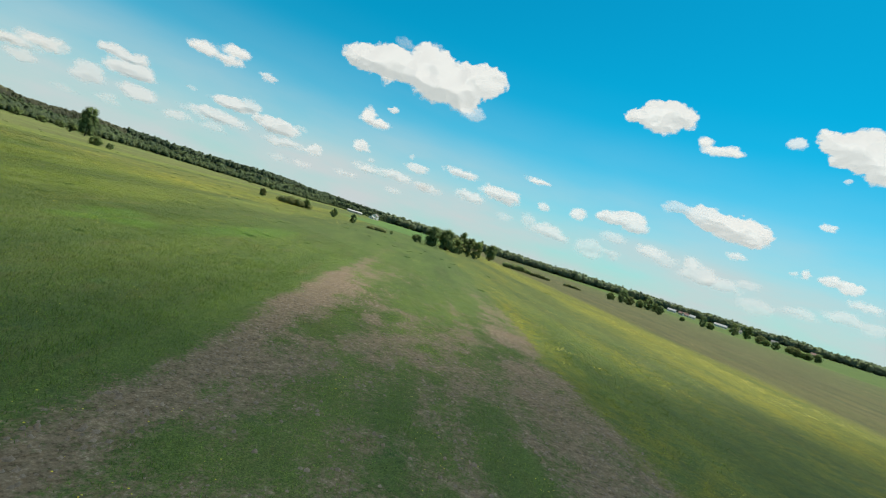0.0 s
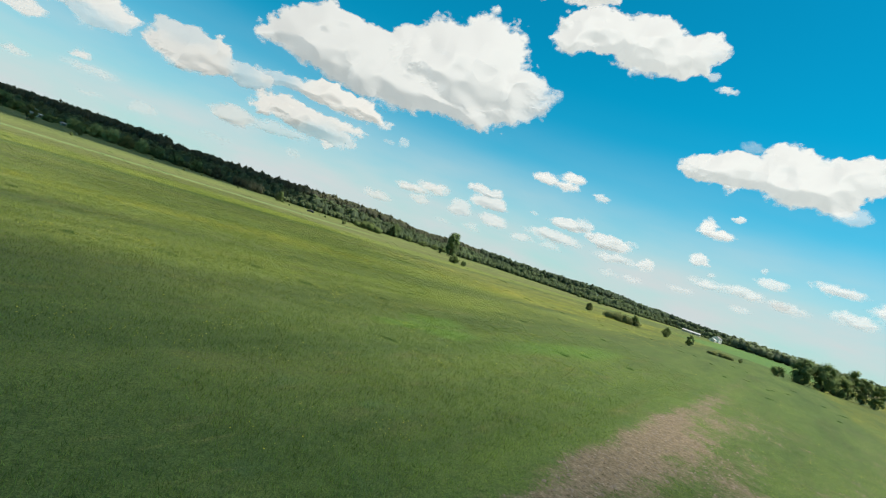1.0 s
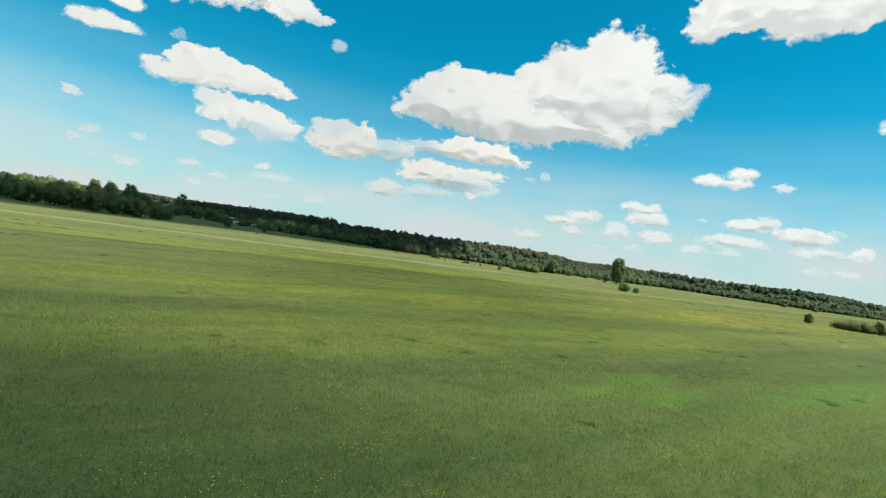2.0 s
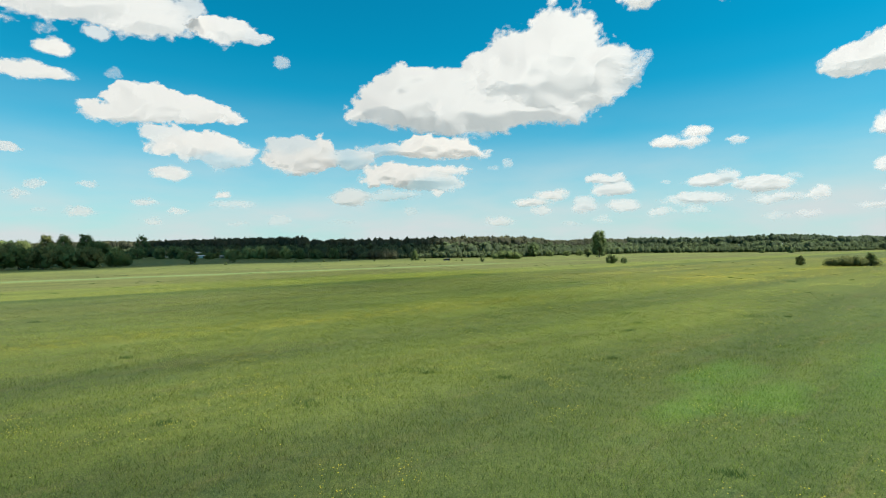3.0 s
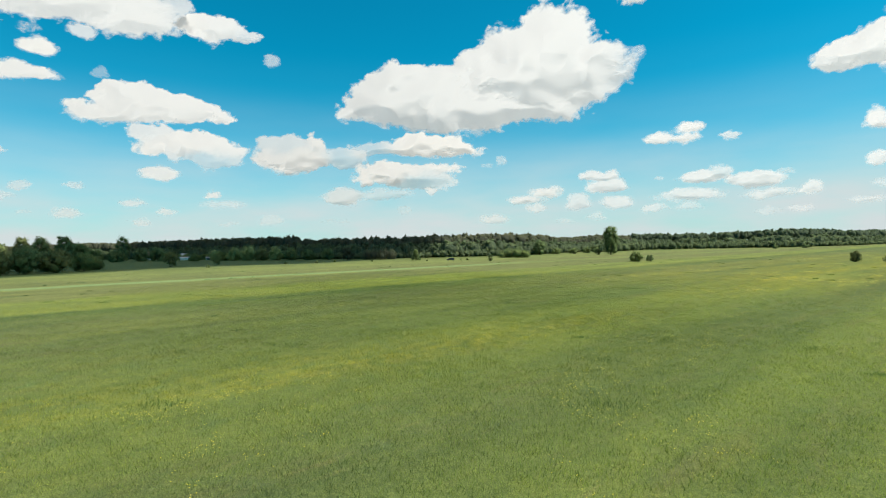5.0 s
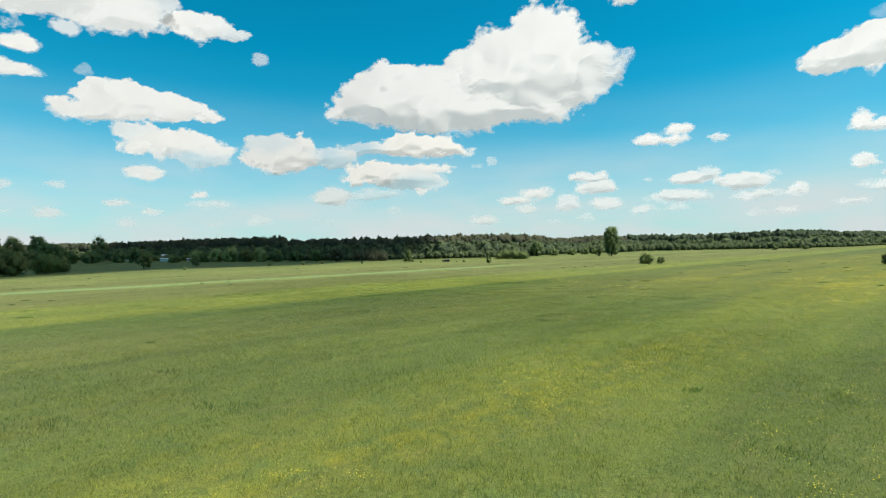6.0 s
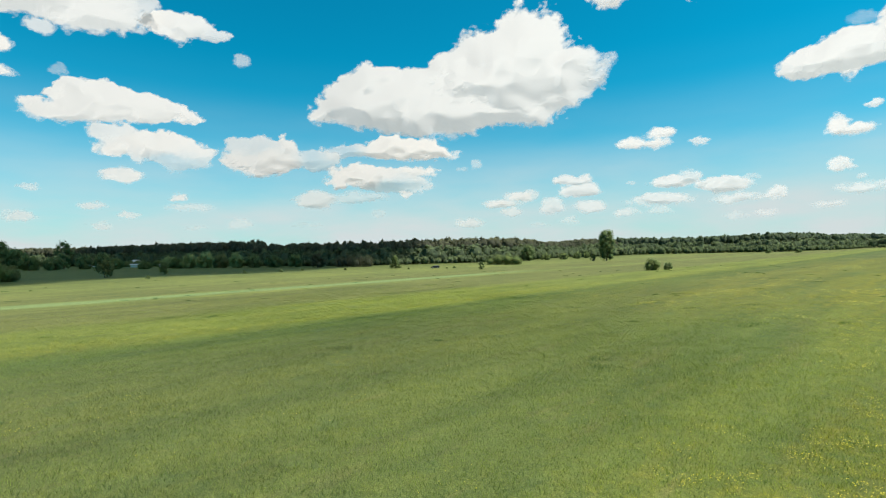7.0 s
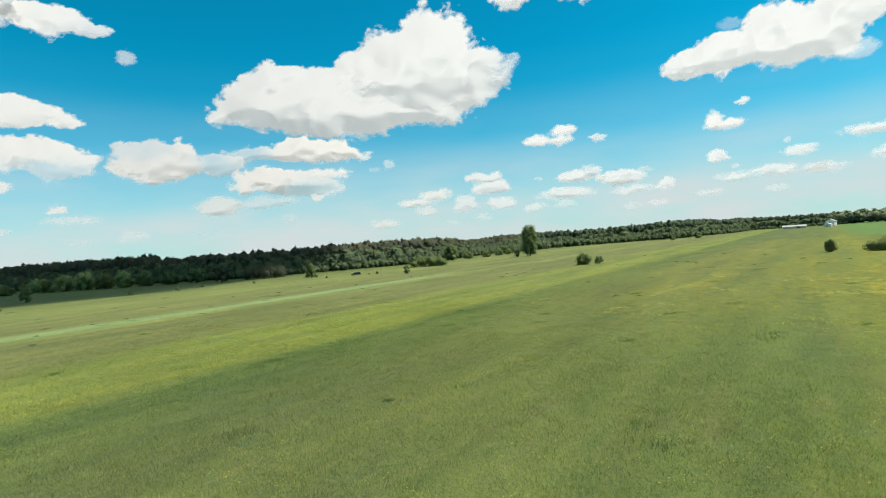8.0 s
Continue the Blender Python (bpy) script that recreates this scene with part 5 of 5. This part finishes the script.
def shed(x, y, turn, length, width, eaves, rise, wall, roof, label):
    thing = empty("shed", pose(x, y, 0, 0, 0, turn), label, "shed")
    hx, hy = length / 2, width / 2
    part("wall", gabled_walls(-hx, hx, -hy, hy, eaves, rise), wall, thing)
    part("roof", gable_roof(-hx, hx, -hy, hy, eaves + 0.02, rise, 0.6), roof, thing, "sloping sheet roof")
    gate = part("gate", box(-1.8, 1.8, -0.06, 0.06, 0, eaves * 0.85, 0.02), WOOD, thing, "plank double gate")
    gate.matrix_local = pose(hx * 0.3, -hy - 0.05, 0.02)
    return thing


# farm on the right edge of the meadow
house(606, 500, 24, 13, 9, 6.0, 2.8, PLASTER, SLATE, "two-storey white farmhouse with a grey roof", 2)
house(590, 492, 24, 9, 7, 2.6, 1.8, PLASTER, TIN, "low white annex with a pale roof beside the farmhouse", 1, False)
shed(606, 545, -50, 24, 8, 2.6, 1.6, CREAM, TIN, "long low pale-roofed farm shed")
# hamlet behind the shaded meadow
house(-213, 535, 20, 12, 8, 3.0, 2.6, WOOD, TIN, "house with a pale blue-grey roof among trees")
shed(-196, 494, 14, 12.5, 4, 2.2, 0.5, PLASTER, TIN, "low white outbuilding before the trees")
house(-262, 552, 70, 10, 8, 3.8, 3.6, PLASTER, TILE, "small gabled white house among dark trees")
shed(-190, 522, 8, 9, 6, 2.4, 2.0, CREAM, TILE, "brown-roofed shed half hidden by bushes")
shed(-170, 474, -20, 5, 3.2, 1.9, 0.7, CREAM, SLATE, "small beige hut at the end of the track")
# village beyond the right-hand fields
for i, (x, y, length, wall, roof) in enumerate((
        (905, 88, 16, PLASTER, TIN), (880, 70, 12, CREAM, TILE), (860, 62, 9, PLASTER, TILE), (840, 50, 10, PLASTER, TIN), (880, 14, 22, PLASTER, TIN),
        (870, -8, 18, PLASTER, SLATE), (960, -60, 11, PLASTER, SLATE), (930, -110, 12, CREAM, TILE), (900, -206, 16, PLASTER, TILE), (910, -222, 12, PLASTER, TIN))):
    house(x, y, -90 + 14 * (i % 3), length * 0.8, 7, 2.8, 2.6, wall, roof, "village house with pale walls seen far away", 1, i % 2 == 0)


# ---- car ----
def car(x, y, turn):
    thing = empty("car", pose(x, y, 0.02, 0, 0, turn), "dark parked estate car standing on the meadow", "car")
    bm = bmesh.new()
    side = [(-2.15, 0.45), (-2.2, 0.85), (-2.05, 1.02), (-1.1, 1.08), (1.35, 1.04), (2.05, 0.86), (2.2, 0.62), (2.16, 0.36), (-2.1, 0.34)]
    for s in (-1, 1):
        loop = [bm.verts.new((px, s * 0.88, pz)) for px, pz in side]
        bm.faces.new(loop)
    bm.verts.ensure_lookup_table()
    n = len(side)
    for i in range(n):
        j = (i + 1) % n
        bm.faces.new((bm.verts[i], bm.verts[j], bm.verts[n + j], bm.verts[n + i]))
    bmesh.ops.recalc_face_normals(bm, faces=bm.faces)
    bmesh.ops.bevel(bm, geom=list(bm.edges), offset=0.06, segments=2, affect="EDGES")
    body = part("body", bm, PAINT, thing, "glossy dark paint")
    bm = bmesh.new()
    low = [(-2.0, 0.80), (1.15, 0.80), (1.15, -0.80), (-2.0, -0.80)]
    high = [(-1.75, 0.62), (0.35, 0.62), (0.35, -0.62), (-1.75, -0.62)]
    a = [bm.verts.new((px, py, 1.03)) for px, py in low]
    b = [bm.verts.new((px, py, 1.47)) for px, py in high]
    bm.faces.new(a[::-1])
    bm.faces.new(b)
    for i in range(4):
        j = (i + 1) % 4
        bm.faces.new((a[i], a[j], b[j], b[i]))
    bmesh.ops.recalc_face_normals(bm, faces=bm.faces)
    bmesh.ops.bevel(bm, geom=list(bm.edges), offset=0.05, segments=2, affect="EDGES")
    part("cabin", bm, GLASS, thing, "tinted windows")
    # pale metal roof stands in for the highlight on the dark paint
    part("roof", box(-1.78, 0.36, -0.63, 0.63, 1.455, 1.51, 0.02), CHROME, thing, "roof panel with its highlight put in as pale metal")
    for s in (-1, 1):
        part("headlight", box(2.08, 2.19, s * 0.62 - 0.17, s * 0.62 + 0.17, 0.64, 0.80, 0.02), LAMP, thing)
        part("tail_light", box(-2.22, -2.12, s * 0.68 - 0.12, s * 0.68 + 0.12, 0.74, 1.0, 0.02), RED, thing)
        part("mirror", box(0.85, 1.02, s * 0.95 - 0.09, s * 0.95 + 0.09, 1.02, 1.17, 0.03), PAINT, thing)
        for wx in (-1.32, 1.34):
            bm = bmesh.new()
            bmesh.ops.create_cone(bm, cap_ends=True, segments=20, radius1=0.33, radius2=0.33, depth=0.21, matrix=pose(wx, s * 0.80, 0.33, 90))
            bmesh.ops.bevel(bm, geom=[e for e in bm.edges if len(e.link_faces) == 2 and e.calc_face_angle() > 1], offset=0.04, segments=2, affect="EDGES")
            tyre = part("wheel", bm, RUBBER, thing, "black tyre")
            bm = bmesh.new()
            bmesh.ops.create_cone(bm, cap_ends=True, segments=16, radius1=0.21, radius2=0.18, depth=0.03, matrix=pose(wx, s * 0.918, 0.33, 90 * s))
            part("rim", bm, CHROME, tyre, "alloy rim")


car(24.7, 303.0, 168)

# ---- near meadow: grass, flowers, clods ----
def scatter(count, x0, x1, y0, y1, seed):
    g = np.random.default_rng(seed)
    return g.random(count) * (x1 - x0) + x0, g.random(count) * (y1 - y0) + y0, g


def grass(count, seed):
    """Tufts of blades, thickest along the stretch that the flight passes low over."""
    x, y, g = scatter(count, -62, 74, -32, 205, seed)
    middle = np.where(y < 10, 8 - 0.2 * (y - 10), 4 - 0.03 * y)
    fade = np.exp(-np.clip(np.abs(x - middle) / 40 - 0.45, 0, 9) * 1.9) * (1 - smooth(110, 205, y)) * smooth(-33, -18, y)
    keep = (g.random(count) < fade) & (g.random(count) > soil_at(x, y) * 1.7 - 0.25)
    x, y = x[keep], y[keep]
    n = len(x)
    z = rise_at(x, y)
    c = CX[0] * x + CX[1] * y
    lush = 0.85 + 0.30 * fbm(x * 0.35, y * 0.35, 4, 61) + 0.15 * fbm(x * 0.06, y * 0.06, 3, 62)
    low = np.where((c < -12) & (c > -38), 0.5, 1.0)
    tris = []
    for k in range(4):
        a = g.random(n) * 6.283
        h = np.clip(lush, 0.35, 1.7) * low * (0.09 + 0.15 * g.random(n))
        lean = h * (0.3 + 0.7 * g.random(n))
        w = 0.007 + 0.010 * g.random(n)
        px, py = x + 0.2 * g.normal(size=n), y + 0.2 * g.normal(size=n)
        ca, sa = np.cos(a), np.sin(a)
        t = g.random(n) * 6.283
        tris.append(np.stack([np.stack([px - sa * w, py + ca * w, z - 0.02], 1), np.stack([px + sa * w, py - ca * w, z - 0.02], 1),
                              np.stack([px + np.cos(t) * lean, py + np.sin(t) * lean, z + h], 1)], 1))
    V = np.concatenate(tris).reshape(-1, 3)
    me = mesh_from("grass", V, np.arange(len(V)).reshape(-1, 3))
    me.materials.append(GRASS)
    tagged(new("grass", me), "thick tussocky green meadow grass", "grass", kind="stuff")


def tussocks(count, seed):
    """Tall dark sedge clumps that stand out of the meadow."""
    x, y, g = scatter(count, -110, 160, 5, 260, seed)
    known = np.array([(41.2, 50.2), (7.1, 44.4), (-16.2, 47.6), (36.4, 104.5), (38.5, 106.0), (-21.4, 62.4), (-13.2, 63.8), (12.4, 90.1), (13.0, 92.8), (13.4, 160.3), (25.3, 127.2)])
    x, y = np.concatenate([known[:, 0], x]), np.concatenate([known[:, 1], y])
    n, m = len(x), 90
    wide = 0.25 + 0.75 * g.random(n) ** 2
    wide[:len(known)] = 0.9
    px = x[:, None] + g.normal(size=(n, m)) * wide[:, None]
    py = y[:, None] + g.normal(size=(n, m)) * wide[:, None] * 0.6
    h = (0.16 + 0.16 * g.random((n, m))) * (0.7 + 0.4 * wide[:, None])
    a, w = g.random((n, m)) * 6.283, 0.022
    z = rise_at(px, py)
    V = np.stack([np.stack([px - np.sin(a) * w, py + np.cos(a) * w, z - 0.02], -1), np.stack([px + np.sin(a) * w, py - np.cos(a) * w, z - 0.02], -1),
                  np.stack([px + np.cos(a * 3) * h * 0.5, py + np.sin(a * 3) * h * 0.5, z + h], -1)], 2).reshape(-1, 3)
    me = mesh_from("sedge", V, np.arange(len(V)).reshape(-1, 3))
    me.materials.append(SEDGE)
    tagged(new("sedge", me), "dark blue-green sedge tussocks in the meadow", "grass", kind="stuff")


def flower_cover(x, y):
    """Where buttercups stand, 0 to 1."""
    c = CX[0] * x + CX[1] * y + 3 * fbm(x * 0.06, y * 0.06, 3, 90)
    band = 1.6 * np.exp(-((c - 50) / 5) ** 2) + 0.55 * np.exp(-((c - 24) / 5) ** 2) + 0.6 * np.exp(-((c - 36) / 4) ** 2) + 0.5 * np.exp(-((c - 81) / 4) ** 2)
    band = band + 0.55 * np.exp(-((c - 113) / 4) ** 2) + 1.5 * np.exp(-((c + 39.5) / 1.8) ** 2) + 1.3 * np.exp(-((c + 74) / 8) ** 2) + 0.14
    band = band + 0.35 * np.exp(-((c - 10) / 9) ** 2) + 0.7 * np.exp(-((c + 48) / 3) ** 2)
    s = AX[0] * x + AX[1] * y
    band = band + 0.9 * smooth(85, 125, s) * (1 - smooth(260, 360, s)) * smooth(0, 24, c) * (1 - smooth(90, 120, c))
    patch = smooth(-0.05, 0.55, fbm(x * 0.11, y * 0.11, 4, 91, 0.6))
    small = smooth(-0.1, 0.6, fbm(x * 0.9, y * 0.9, 3, 92))
    return band * patch * small * (1 - soil_at(x, y))


def flowers(name, count, x0, x1, y0, y1, size, seed, lift):
    x, y, g = scatter(count, x0, x1, y0, y1, seed)
    near = np.clip(np.abs(x) / 60, 0, 1) + smooth(70, 140, y) + smooth(8, -30, y)
    share = np.clip(near - 0.6, 0, 1) if size > 0.05 else 1.0
    keep = g.random(count) < np.clip(flower_cover(x, y) - (0.10 if size > 0.05 else 0), 0, 1) * share
    x, y = x[keep], y[keep]
    n = len(x)
    z = rise_at(x, y) + lift * (0.6 + 0.7 * g.random(n))
    s = size * (0.6 + 0.7 * g.random(n))
    a = g.random(n) * 6.283
    V = []
    for k in range(5):
        V.append(np.stack([x + s * np.cos(a + 1.257 * k), y + s * np.sin(a + 1.257 * k), z + 0.4 * s * g.random(n)], 1))
    V = np.stack(V, 1).reshape(-1, 3)
    me = mesh_from(name, V, np.arange(n * 5).reshape(-1, 5))
    me.materials.append(PETAL)
    tagged(new(name, me), "yellow buttercups scattered in drifts through the grass", "flowers", kind="stuff")


def clods(count, seed):
    """Lumps of earth on the ploughed strip."""
    x, y, g = scatter(count, -6, 90, -38, 60, seed)
    keep = g.random(count) < soil_at(x, y) * 0.9 - 0.2
    x, y = x[keep], y[keep]
    n = len(x)
    base = np.array([(1, 0, 0), (0, 1, 0), (-1, 0, 0), (0, -1, 0), (0.2, 0.1, 0.75)])
    tri = np.array([(0, 1, 4), (1, 2, 4), (2, 3, 4), (3, 0, 4)])
    s = 0.035 + 0.10 * g.random(n) ** 3
    V = base[None] * s[:, None, None] * (0.7 + 0.6 * g.random((n, 5, 3))) + np.stack([x, y, rise_at(x, y) - 0.01], 1)[:, None]
    F = tri[None] + 5 * np.arange(n)[:, None, None]
    me = mesh_from("clods", V.reshape(-1, 3), F.reshape(-1, 3))
    me.materials.append(EARTH)
    tagged(new("clods", me), "dry crumbly clods of brown earth", "soil", kind="stuff")


grass(760000, 401)
tussocks(190, 405)
flowers("buttercups", 1600000, -60, 100, -40, 165, 0.023, 402, 0.22)
flowers("far_buttercups", 1500000, -140, 330, -100, 320, 0.065, 403, 0.2)
clods(240000, 404)
